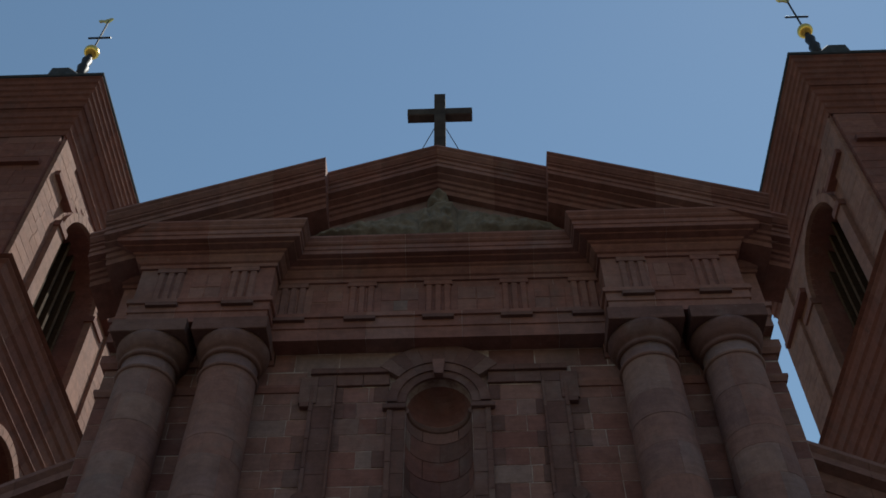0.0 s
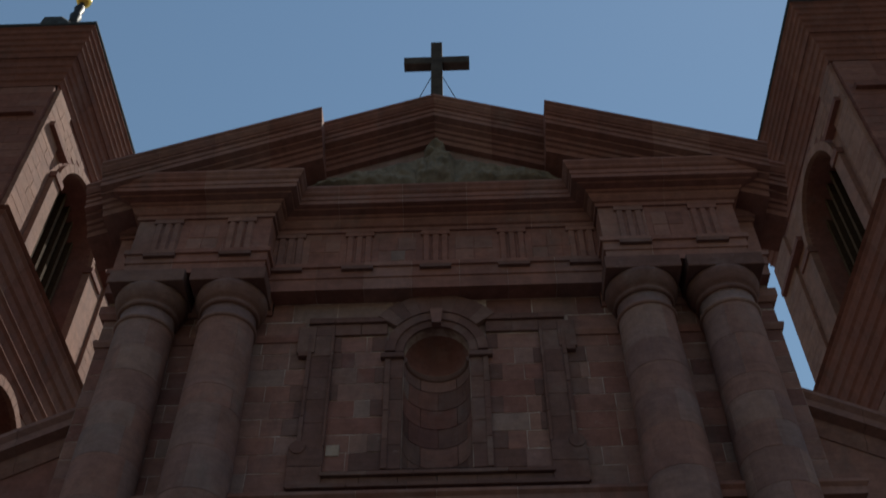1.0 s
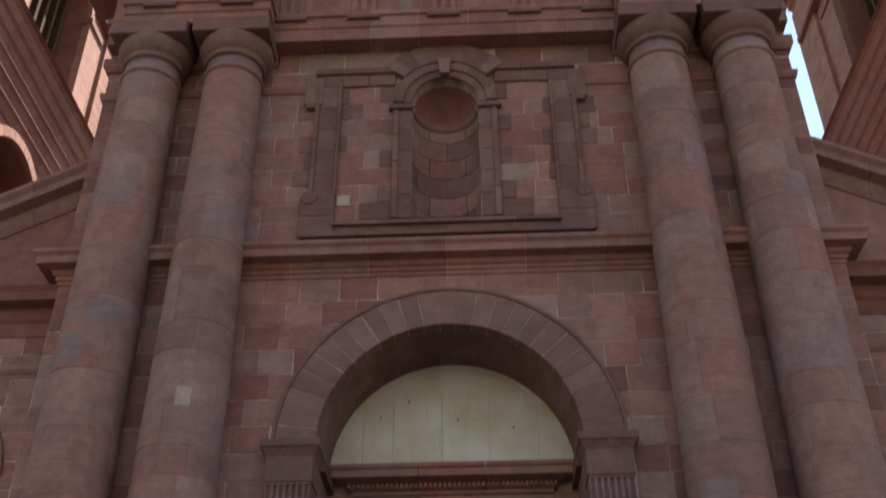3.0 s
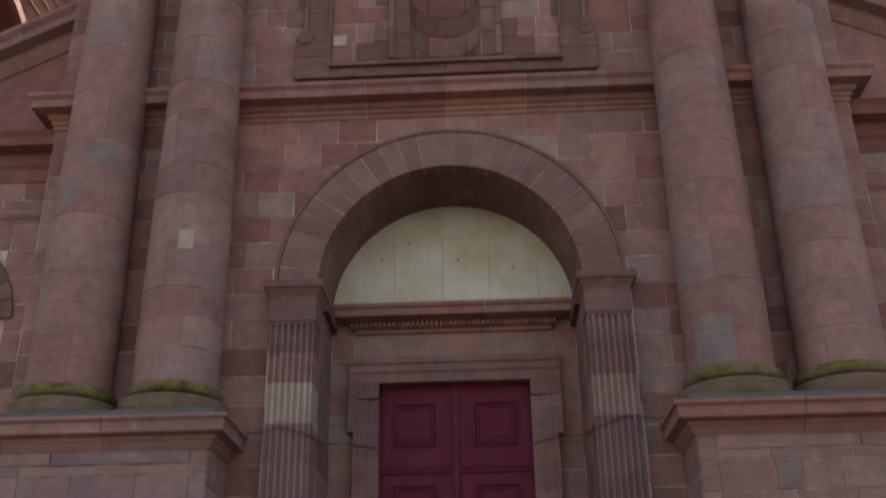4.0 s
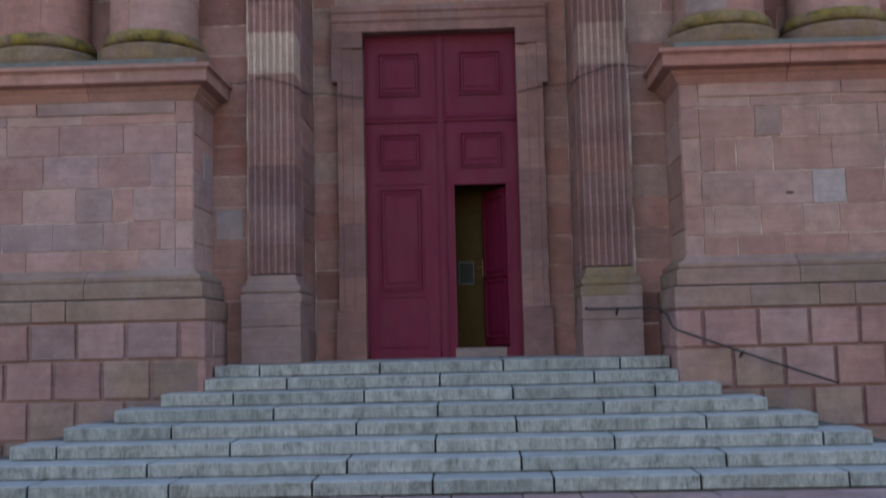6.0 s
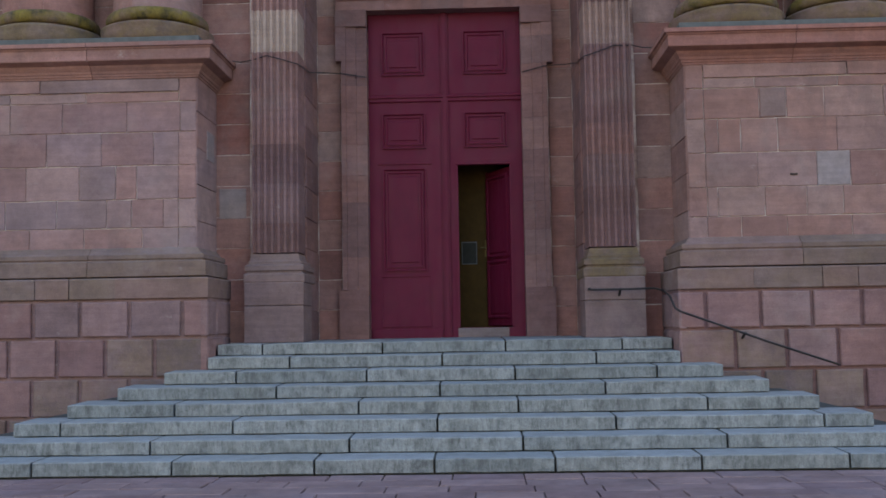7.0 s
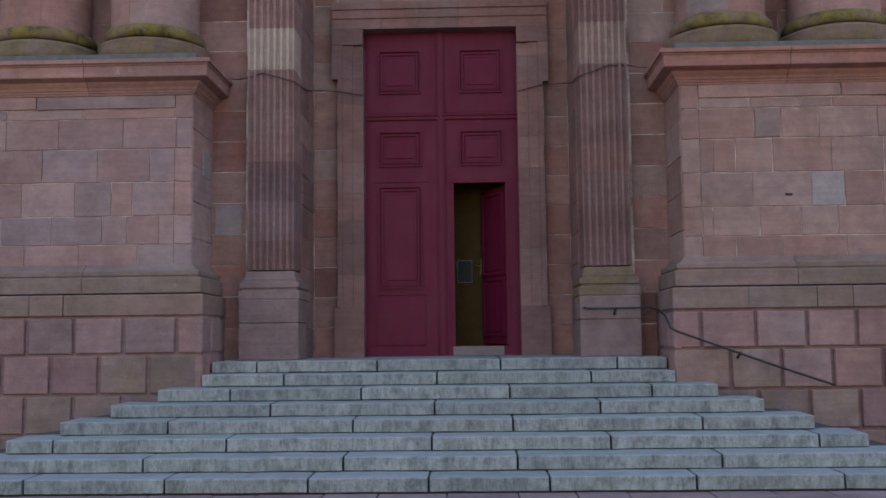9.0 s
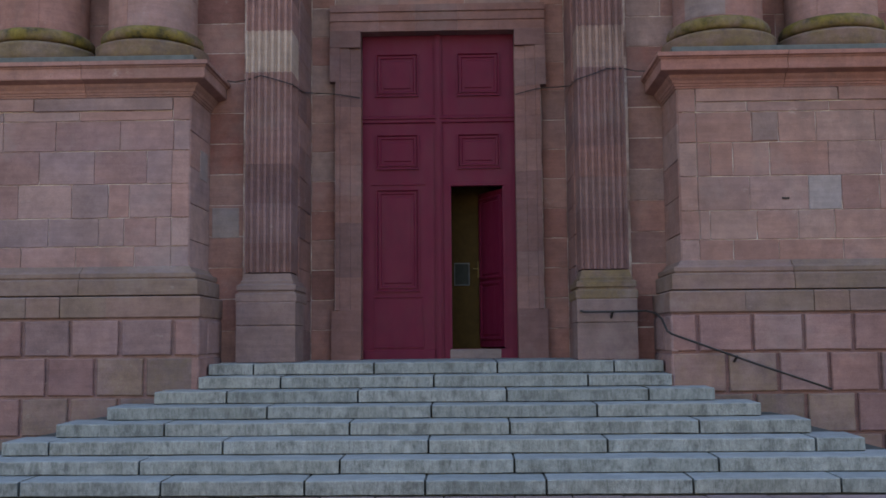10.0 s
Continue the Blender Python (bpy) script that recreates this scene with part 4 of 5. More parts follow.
# back wall of the portal, open for the door
bm = bmesh.new()
DOOR_W, DOOR_T = 1.265, 6.64
box(bm, -2.15, -DOOR_W, Y_PORTAL, Y_PORTAL + 0.4, 1.0, 9.9)
box(bm, DOOR_W, 2.15, Y_PORTAL, Y_PORTAL + 0.4, 1.0, 9.9)
box(bm, -DOOR_W, DOOR_W, Y_PORTAL, Y_PORTAL + 0.4, DOOR_T, 9.9)
part("backing", bm, M_MORTAR, portal)
for s in (-1, 1):
    a, c = sorted((s * 1.66, s * 2.04))
    courses(portal, (0, Y_PORTAL, 0), XU, FRONT, a, c, FLOOR, 7.5, 0.47, 0.5, 0.7, M_WALL, d=0.01)
courses(portal, (0, Y_PORTAL, 0), XU, FRONT, -1.66, 1.66, 7.02, 7.48, 0.46, 0.8, 1.4, M_WALL, d=0.012)
surround = empty("door_surround", "moulded sandstone door surround with ears", "door surround", kind="structure", at=(0, Y_PORTAL, FLOOR))
for s in (-1, 1):
    z = FLOOR
    first = True
    while z < 6.3:
        zn = min(6.32, z + rng.uniform(0.36, 0.52)) if not first else z + 0.78
        if 6.32 - zn < 0.2:
            zn = 6.32
        ear = zn > 5.9
        xo_ = 1.73 if ear else 1.64
        bm = bmesh.new()
        if first:
            pr = [(1.235, 16.30), (1.235, 15.90), (1.70, 15.90), (1.70, 16.05)]
        else:
            pr = [(1.235, 16.30), (1.235, 15.94), (1.40, 15.93), (1.41, 15.905), (1.56, 15.90), (1.57, 15.87), (xo_, 15.87), (xo_, 16.05)]
        add_quads(bm, [[(s * x, y, z + 0.0015) for x, y in pr], [(s * x, y, zn - 0.0015) for x, y in pr]])
        part("jamb_stone", bm, M_SURR, surround)
        z = zn
        first = False
cuts = [-1.73, -0.95, -0.35, 0.33, 1.0, 1.73]
for a, c in zip(cuts, cuts[1:]):
    bm = bmesh.new()
    sec = [(16.30, 6.60), (15.94, 6.60), (15.93, 6.76), (15.905, 6.77), (15.90, 6.90), (15.87, 6.91), (15.87, 7.02), (16.05, 7.02)]
    add_quads(bm, [[(x, y, z) for y, z in sec] for x in (a + 0.0015, c - 0.0015)])
    part("lintel_stone", bm, M_SURR, surround)
for s in (-1, 1):
    bm = bmesh.new()
    a, c = sorted((s * 1.235, s * 1.73))
    box(bm, a, c, 15.87, 16.1, 6.322, 6.598, 0.004)
    part("lintel_stone", bm, M_SURR, surround)
hood = empty("portal_hood", "moulded sandstone cornice with dentils over the door", "cornice", kind="structure", at=(0, Y_PORTAL, 7.5))
sweep_parts("cornice", [(-1.62, 16.2), (-1.62, 15.98), (1.62, 15.98), (1.62, 16.2)], [(-0.1, 7.46), (0.02, 7.46), (0.03, 7.52), (0.08, 7.53), (0.08, 7.62), (0.14, 7.63), (0.36, 7.66), (0.36, 7.78), (0.40, 7.80), (0.42, 7.86), (-0.1, 7.90)], 1.1, M_MOULD, hood)
for k in range(44):
    bm = bmesh.new()
    x = -1.69 + 3.38 * k / 43
    box(bm, x - 0.022, x + 0.022, 15.83, 15.92, 7.54, 7.615)
    part("dentil", bm, M_MOULD, hood)
# plastered lunette, boarded field with raised rim
lun = empty("lunette_panel", "cream boarded panel filling the portal arch", "panel", kind="structure", at=(0, 15.95, 7.88))
zt = lambda x: ARCH_Z + math.sqrt(max(0.0, 2.0 ** 2 - x * x))
ROW = 9.26
for z_lo, z_hi, bw in ((7.86, ROW, (-1.99, -1.5, -0.99, -0.16, 0.64, 1.46, 1.99)), (ROW, 9.8, (-1.31, -0.27, 0.35, 1.31))):
    for a, c in zip(bw, bw[1:]):
        bm = bmesh.new()
        off = rng.uniform(-0.003, 0.003)
        xs_ = [a + 0.0025 + (c - a - 0.005) * i / 8 for i in range(9)]
        loop = [(xs_[0], z_lo + 0.0015), (xs_[-1], z_lo + 0.0015)] + [(x, min(z_hi - 0.0015, max(z_lo + 0.01, zt(x)))) for x in xs_[::-1]]
        add_quads(bm, [[(x, y, z) for x, z in loop] for y in (15.955 + off, 16.02)])
        part("board", bm, M_PLASTER, lun)
for x, z in ((-0.73, 9.12), (-1.21, 8.83), (0.11, 8.77), (1.05, 8.6)):
    bm = bmesh.new()
    bmesh.ops.create_cone(bm, cap_ends=True, segments=10, radius1=0.016, radius2=0.016, depth=0.03, matrix=Matrix.Translation((x, 15.95, z)) @ pose(0, 0, 0, 90, 0, 0))
    part("bolt_head", bm, M_IRON, lun, "small dark bolt head")
bm = bmesh.new()
A = [math.pi * i / 40 for i in range(41)]
loop = [(1.965 * math.cos(t), ARCH_Z + 1.965 * math.sin(t)) for t in A] + [(2.05 * math.cos(t), ARCH_Z + 2.05 * math.sin(t)) for t in A[::-1]]
add_quads(bm, [[(x, y, z) for x, z in loop] for y in (15.93, 16.02)])
part("rim", bm, M_PLASTER, lun)

# ---- double door with a wicket standing open ----
door = empty("portal_door", "tall wine-red panelled double door, wicket standing open", "door", at=(0, 16.2, FLOOR))
YD = 16.20


def panel_field(parent, x0, x1, z0, z1):
    bm = bmesh.new()
    for i, o in ((0.0, 0.035), (0.055, 0.022)):
        sec = [(i, 0.0), (i, o), (i + 0.02, o), (i + 0.035, o * 0.4), (i + 0.035, 0.0)]
        rings = []
        for ins, out in sec:
            rings.append([(x0 + ins, YD - out, z0 + ins), (x1 - ins, YD - out, z0 + ins), (x1 - ins, YD - out, z1 - ins), (x0 + ins, YD - out, z1 - ins)])
        add_quads(bm, rings, caps=False)
    p = part("panel_moulding", bm, M_DOOR, parent)
    bm = bmesh.new()
    box(bm, x0 + 0.13, x1 - 0.13, YD - 0.018, YD + 0.01, z0 + 0.13, z1 - 0.13, 0.012)
    part("raised_panel", bm, M_DOOR, parent)


bm = bmesh.new()      # leaf with overlight part, left side whole
box(bm, -1.235, -0.02, YD, YD + 0.08, FLOOR - 0.01, 6.6)
left_leaf = part("fixed_leaf", bm, M_DOOR, door)
bm = bmesh.new()
box(bm, 0.02, 1.235, YD, YD + 0.08, 4.14, 6.6)
box(bm, 0.02, 0.17, YD, YD + 0.08, FLOOR - 0.01, 4.14)
box(bm, 1.05, 1.235, YD, YD + 0.08, FLOOR - 0.01, 4.14)
box(bm, 0.17, 1.05, YD, YD + 0.08, FLOOR - 0.01, FLOOR + 0.16)
right_leaf = part("wicket_leaf", bm, M_DOOR, door)
bm = bmesh.new()
box(bm, -1.235, 1.235, YD - 0.035, YD + 0.02, 5.14, 5.26, 0.012)
box(bm, -1.235, 1.235, YD - 0.06, YD + 0.02, 5.20, 5.235, 0.008)
part("transom", bm, M_DOOR, door)
bm = bmesh.new()
box(bm, -0.055, 0.055, YD - 0.045, YD + 0.05, FLOOR - 0.01, 6.6, 0.012)
box(bm, -0.025, 0.025, YD - 0.065, YD, FLOOR - 0.01, 6.6, 0.008)
part("meeting_rail", bm, M_DOOR, door)
for pz0, pz1 in ((5.58, 6.30), (4.38, 4.96)):
    panel_field(left_leaf, -1.02, -0.32, pz0, pz1)
    panel_field(right_leaf, 0.30, 1.0, pz0, pz1)
panel_field(left_leaf, -1.02, -0.32, 2.40, 4.06)
bm = bmesh.new()
for x0, x1, z0, z1 in ((-1.10, -0.22, 4.12, 4.15), (-1.06, -0.26, 1.50, 1.53), (-1.06, -0.26, 2.30, 2.33)):
    box(bm, x0, x1, YD - 0.018, YD + 0.01, z0, z1, 0.006)
for x0 in (-1.07, -0.28):
    box(bm, x0, x0 + 0.025, YD - 0.014, YD + 0.01, 1.53, 2.30, 0.005)
part("fillet", bm, M_DOOR, left_leaf)
bm = bmesh.new()
box(bm, -1.2, -0.08, YD - 0.03, YD + 0.01, FLOOR - 0.005, FLOOR + 0.15, 0.008)
part("kick_rail", bm, M_DOOR, left_leaf)
# wicket frame and the leaf swung inwards
bm = bmesh.new()
for x0, x1, z0, z1 in ((0.155, 0.195, FLOOR + 0.165, 4.098), (1.025, 1.065, FLOOR + 0.165, 4.098), (0.150, 1.070, 4.10, 4.15)):
    box(bm, x0, x1, YD - 0.022, YD + 0.09, z0, z1, 0.006)
part("wicket_frame", bm, M_DOOR, right_leaf)
bm = bmesh.new()
W = Matrix.Translation((1.03, YD + 0.09, 0)) @ Matrix.Rotation(radians(-62), 4, "Z")
for x0, x1, y0, y1, z0, z1 in ((-0.82, 0.0, 0.0, 0.05, FLOOR + 0.18, 4.08), (-0.70, -0.12, -0.02, 0.07, 2.7, 3.9), (-0.70, -0.12, -0.02, 0.07, 1.7, 2.5),
                               *((x0, x1, -0.038, 0.088, z0, z1) for za, zb in ((2.62, 3.98), (1.62, 2.58)) for x0, x1, z0, z1 in ((-0.76, -0.71, za, zb), (-0.11, -0.06, za, zb), (-0.71, -0.11, za, za + 0.05), (-0.71, -0.11, zb - 0.05, zb)))):
    t2 = bmesh.new()
    box(t2, x0, x1, y0, y1, z0, z1, 0.012)
    t2.transform(W)
    me = bpy.data.meshes.new("t")
    t2.to_mesh(me)
    t2.free()
    bm.from_mesh(me)
    bpy.data.meshes.remove(me)
wicket = part("wicket", bm, M_DOOR, door, "wicket leaf swung open inwards")
bm = bmesh.new()
box(bm, 0.16, 0.97, YD - 0.012, YD + 0.1, FLOOR, FLOOR + 0.155, 0.01)
part("threshold", bm, M_SHAFTPATCH, door, "worn stone threshold")
# lobby seen through the wicket, its gloom put into dark wall colours
lobby = empty("lobby", "dark lobby behind the open wicket", "lobby", kind="structure", at=(0, 17, FLOOR))
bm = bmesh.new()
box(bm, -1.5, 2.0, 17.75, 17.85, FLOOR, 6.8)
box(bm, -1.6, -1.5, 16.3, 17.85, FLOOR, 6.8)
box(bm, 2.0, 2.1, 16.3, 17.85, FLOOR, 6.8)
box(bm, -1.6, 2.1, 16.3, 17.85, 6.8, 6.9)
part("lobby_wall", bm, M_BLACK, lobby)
inner = empty("inner_door", "ochre-brown inner door with notice and brass handle", "door", at=(0.5, 17.6, FLOOR))
bm = bmesh.new()
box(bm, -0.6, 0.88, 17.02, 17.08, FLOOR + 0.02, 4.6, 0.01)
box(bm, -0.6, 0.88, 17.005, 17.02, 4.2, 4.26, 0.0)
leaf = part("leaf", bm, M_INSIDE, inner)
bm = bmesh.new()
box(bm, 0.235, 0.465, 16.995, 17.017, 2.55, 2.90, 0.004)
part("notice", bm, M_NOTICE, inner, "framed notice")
bm = bmesh.new()
for x0, x1, z0, z1 in ((0.222, 0.478, 2.535, 2.55), (0.222, 0.478, 2.90, 2.915), (0.222, 0.235, 2.55, 2.90), (0.465, 0.478, 2.55, 2.90)):
    box(bm, x0, x1, 16.998, 17.017, z0, z1)
part("notice_frame", bm, M_LEAD, inner)
bm = bmesh.new()
tube(bm, [(0.63, 17.02, 2.80), (0.63, 16.96, 2.80), (0.54, 16.955, 2.81)], 0.012)
box(bm, 0.612, 0.648, 17.007, 17.02, 2.66, 2.94, 0.004)
part("door_handle", bm, M_BRASS, inner)

# ---- string course ----
band = empty("string_course", "moulded sandstone string course across the front", "moulding", kind="structure")
sweep_parts("moulding", [(-X_EDGE, 15.6), (-X_EDGE, Y_WALL), (X_EDGE, Y_WALL), (X_EDGE, 15.6)],
            [(-0.2, 10.80), (0.03, 10.80), (0.03, 10.88), (0.06, 10.89), (0.06, 10.96), (0.10, 10.98), (0.14, 11.05), (0.34, 11.08), (0.34, 11.22), (0.40, 11.28), (0.40, 11.34), (-0.2, 11.42)], 1.3, M_MOULD, band, mortar=M_MORTAR)

# ---- niche surround ----
surr = empty("niche_surround", "dark eared sandstone frame round an empty niche", "niche frame", kind="structure", at=(0, Y_WALL, NZ0))
P = (0, Y_WALL, 0)


def frame_stones(u0, u1, z0, z1, horizontal, out=0.10, mat=None, n=None):
    L = (u1 - u0) if horizontal else (z1 - z0)
    n = n or max(1, round(L / 0.5))
    for k in range(n):
        a, c = (u0 + L * k / n, u0 + L * (k + 1) / n) if horizontal else (z0 + L * k / n, z0 + L * (k + 1) / n)
        bm = bmesh.new()
        if horizontal:
            stone(bm, P, XU, FRONT, a + 0.0015, c - 0.0015, z0, z1, out + rng.uniform(0, 0.004), 0.006)
        else:
            stone(bm, P, XU, FRONT, u0, u1, a + 0.0015, c - 0.0015, out + rng.uniform(0, 0.004), 0.006)
        part("frame_stone", bm, mat or M_DARK, surr)


frame_stones(-2.58, 2.58, 11.57, 11.65, True, 0.17, n=5)
frame_stones(-2.03, 2.03, 11.65, 11.84, True, 0.05, n=6)
frame_stones(-2.03, 2.03, 11.84, 11.92, True, 0.13, n=5)
quoin = random.Random(17)
for s in (-1, 1):
    a, c = sorted((s * 2.0, s * 2.48))
    frame_stones(a, c, 12.50, 15.18, False, 0.06)
    for e0, e1, out in ((1.992, 2.05, 0.085), (2.41, 2.488, 0.10)):      # raised edges of the frame
        a, c = sorted((s * e0, s * e1))
        frame_stones(a, c, 12.50, 15.18, False, out, n=4)
    a, c = sorted((s * 2.0, s * 2.62))
    frame_stones(a, c, 11.65, 12.50, False, 0.085, n=2)
    a, c = sorted((s * 2.36, s * 2.70))
    frame_stones(a, c, 14.72, 15.40, False, 0.09, n=1)
    a, c = sorted((s * 2.48, s * 2.66))
    frame_stones(a, c, 14.60, 14.72, False, 0.13, n=1)
    a, c = sorted((s * 0.96, s * 2.52))
    frame_stones(a, c, 15.18, 15.46, True, 0.06)
    frame_stones(a, c, 15.46, 15.60, True, 0.12, n=3)
    a, c = sorted((s * 0.635, s * 0.97))
    frame_stones(a, c, 12.0, 14.55, False, 0.05)
    a, c = sorted((s * 0.88, s * 0.99))
    frame_stones(a, c, 12.0, 14.55, False, 0.075, n=4)
    bm = bmesh.new()
    box(bm, min(s * 0.62, s * 1.07), max(s * 0.62, s * 1.07), Y_WALL - 0.13, Y_WALL, 14.52, 14.64, 0.012)
    part("niche_impost", bm, M_DARK, surr)
    # dark toothing stones that bond frame and jamb into the wall
    for k in range(8):
        z0, z1 = 12.0 + 0.395 * k + 0.004, 12.0 + 0.395 * (k + 1) - 0.004
        if k % 2 or k == 0:
            e = 0.97 + quoin.uniform(0.16, 0.30) + (0.35 if k == 0 else 0.0)
            frame_stones(*sorted((s * 0.965, s * e)), z0, z1, False, 0.016, n=1)
        if k > 1 and quoin.random() < 0.5:
            frame_stones(*sorted((s * (2.0 - quoin.uniform(0.07, 0.18)), s * 2.01)), z0, z1, False, 0.016, n=1)
        if 1 < k < 7 and quoin.random() < 0.6:
            frame_stones(*sorted((s * 2.47, s * (2.5 + quoin.uniform(0.12, 0.36)))), z0, z1, False, 0.016, n=1)
    # scroll at the foot
    bm = bmesh.new()
    bmesh.ops.create_cone(bm, cap_ends=True, segments=24, radius1=0.16, radius2=0.14, depth=0.12, matrix=Matrix.Translation((s * 2.46, Y_WALL - 0.05, 12.48)) @ pose(0, 0, 0, 90, 0, 0))
    part("foot_scroll", bm, M_DARK, surr)
bm = bmesh.new()      # moulded ring under the shell of the niche
lathe_prof = [(NICHE_R + 0.01, 14.50), (NICHE_R - 0.05, 14.53), (NICHE_R - 0.07, 14.58), (NICHE_R - 0.05, 14.64), (NICHE_R + 0.01, 14.66)]
add_quads(bm, [[(r * math.cos(math.pi * i / 20), Y_WALL + 0.05 + r * math.sin(math.pi * i / 20), z) for r, z in lathe_prof] for i in range(21)])
part("niche_ring", bm, M_DARK, surr)
for r0, r1, out, nn in ((0.635, 0.80, 0.07, 9), (0.80, 0.99, 0.11, 9), (0.99, 1.46, 0.14, 9)):
    for k in range(nn):
        bm = bmesh.new()
        lo, hi = (0.0, math.pi) if r1 < 1.2 else (math.radians(38), math.radians(142))
        A = [lo + (hi - lo) * (k + i / 4) / nn + (0.0015 if i == 0 else -0.0015 if i == 4 else 0) for i in range(5)]
        loop = [(r0 * math.cos(t), NICHE_S + r0 * math.sin(t)) for t in A] + [(r1 * math.cos(t), NICHE_S + r1 * math.sin(t)) for t in A[::-1]]
        add_quads(bm, [[(x, y, z) for x, z in loop] for y in (Y_WALL + 0.02, Y_WALL - out)])
        part("voussoir", bm, M_DARK, surr)
bm = bmesh.new()
add_quads(bm, [[(-w, y, NICHE_S + 0.64), (w, y, NICHE_S + 0.64), (w * 1.5, y, NICHE_S + 1.02), (-w * 1.5, y, NICHE_S + 1.02)] for y, w in ((Y_WALL, 0.09), (Y_WALL - 0.19, 0.085))])
part("keystone", bm, M_SURR, surr)
bm = bmesh.new()
stone(bm, P, XU, FRONT, -1.97, -1.73, 12.32, 12.56, 0.03, 0.006)
part("repair_stone", bm, M_PALEPATCH, surr, "pale repair stone")

# ---- cornice-height band behind the capitals ----
for z, out, hx in ((15.05, 0.07, 2.58), (15.78, 0.12, 3.3)):
    prof = [(-0.1, z), (out * 0.5, z), (out, z + 0.11), (out, z + (0.17 if hx < 3 else 0.32)), (-0.1, z + (0.17 if hx < 3 else 0.32))]
    sweep_parts("necking_band", [(-X_EDGE, 15.6), (-X_EDGE, Y_WALL), (-hx, Y_WALL)], prof, 1.3, M_MOULD, band, mortar=M_MORTAR)
    sweep_parts("necking_band", [(hx, Y_WALL), (X_EDGE, Y_WALL), (X_EDGE, 15.6)], prof, 1.3, M_MOULD, band, mortar=M_MORTAR)

# ---- side bays with half pediments ----
Y_SIDE = 14.98


def side_bay(s):
    bay = empty("side_bay", "red sandstone side bay with raking half pediment", "wall", "side bays of the front", kind="structure", at=(s * 9.5, Y_SIDE, 0))
    X0, X1 = X_EDGE, 13.2
    wc, wr, ws = 8.75, 1.30, 7.55
    bm = bmesh.new()
    arch_plate(bm, (0, Y_SIDE, 0), (s, 0, 0), FRONT, X0, X1, 0.0, 10.4, wc, ws, wr, 4.0, 0.0, -0.6)
    part("backing", bm, M_MORTAR, bay)
    bm = bmesh.new()
    add_quads(bm, [[(s * X0, y, 10.3), (s * X1, y, 10.3), (s * X1, y, 10.5), (s * X0, y, 13.45)] for y in (Y_SIDE, Y_SIDE + 0.8)])
    part("gable_field", bm, M_WALL, bay)
    def lim(za, zb):
        e = X0 + 0.005
        if zb < 4.0 or za > ws + wr:
            return [(e, 12.4)]
        dx = wr + 0.22 if za < ws else math.sqrt(max(0.01, (wr + 0.25) ** 2 - (za - ws) ** 2))
        return [(e, wc - dx), (wc + dx, 12.4)]
    courses(bay, (0, Y_SIDE, 0), (s, 0, 0), FRONT, X0, X1, 5.4, 10.2, 0.48, 0.55, 1.0, M_WALL, limits=lim, name="stone_block")
    bm = bmesh.new()
    nn = 15
    for k in range(nn):
        A = [math.pi * (k + i / 3) / nn + (0.004 if i == 0 else -0.004 if i == 3 else 0) for i in range(4)]
        loop = [(wc + (wr) * math.cos(t), ws + wr * math.sin(t)) for t in A] + [(wc + (wr + 0.34) * math.cos(t), ws + (wr + 0.34) * math.sin(t)) for t in A[::-1]]
        add_quads(bm, [[(s * x, y, z) for x, z in loop] for y in (Y_SIDE + 0.1, Y_SIDE - 0.05)])
    part("arch_ring", bm, M_DARK_I, bay)
    win = bmesh.new()
    box(win, *sorted((s * (wc - wr), s * (wc + wr))), Y_SIDE + 0.40, Y_SIDE + 0.43, 4.0, ws + wr)
    w = part("window", win, M_GLASS, bay, "dark leaded round-headed window")
    for k in range(-2, 3):
        bm = bmesh.new()
        box(bm, s * (wc + k * 0.43) - 0.018, s * (wc + k * 0.43) + 0.018, Y_SIDE + 0.36, Y_SIDE + 0.41, 4.0, ws + math.sqrt(wr * wr - (k * 0.43) ** 2))
        part("glazing_bar", bm, M_IRON, w)
    # cornice
    pth = [(-X1, Y_SIDE), (-X0, Y_SIDE)] if s < 0 else [(X0, Y_SIDE), (X1, Y_SIDE)]
    sweep_parts("cornice", pth, [(-0.2, 10.05), (0.03, 10.05), (0.03, 10.30), (0.08, 10.36), (0.12, 10.55), (0.36, 10.60), (0.36, 10.76), (0.42, 10.86), (-0.2, 10.92)], 1.3, M_RED, bay)
    sweep_parts("band", pth, [(-0.2, 9.35), (0.02, 9.35), (0.06, 9.42), (0.06, 9.50), (-0.2, 9.50)], 1.3, M_MOULD, bay)
    # raking half pediment
    bm = bmesh.new()
    sec = [(Y_SIDE + 0.9, 0.02), (Y_SIDE - 0.42, 0.0), (Y_SIDE - 0.42, -0.08), (Y_SIDE - 0.34, -0.18), (Y_SIDE - 0.34, -0.34), (Y_SIDE - 0.12, -0.40), (Y_SIDE - 0.10, -0.58), (Y_SIDE - 0.03, -0.74), (Y_SIDE + 0.9, -0.74)]
    zt = lambda x: 13.62 - 0.50 * (x - 6.7)
    k = 6
    for j in range(k):
        a, c = X0 + (12.35 - X0) * j / k, X0 + (12.35 - X0) * (j + 1) / k
        add_quads(bm, [[(s * x, y, zt(x) + dz) for y, dz in sec] for x in (a + 0.004, c - 0.004)])
    part("raking_cornice", bm, M_MOULD, bay)
    bm = bmesh.new()
    add_quads(bm, [[(s * X0, y, 10.3), (s * 12.3, y, 10.3), (s * 12.3, y, 10.5), (s * X0, y, 13.3)] for y in (Y_SIDE + 0.8, 18.0)])
    part("lean_to_roof", bm, M_SLATE, bay)
    return bay


side_bay(-1), side_bay(1)

# ---- towers ----
TY0, TY1, TW = 18.40, 27.8, 9.4


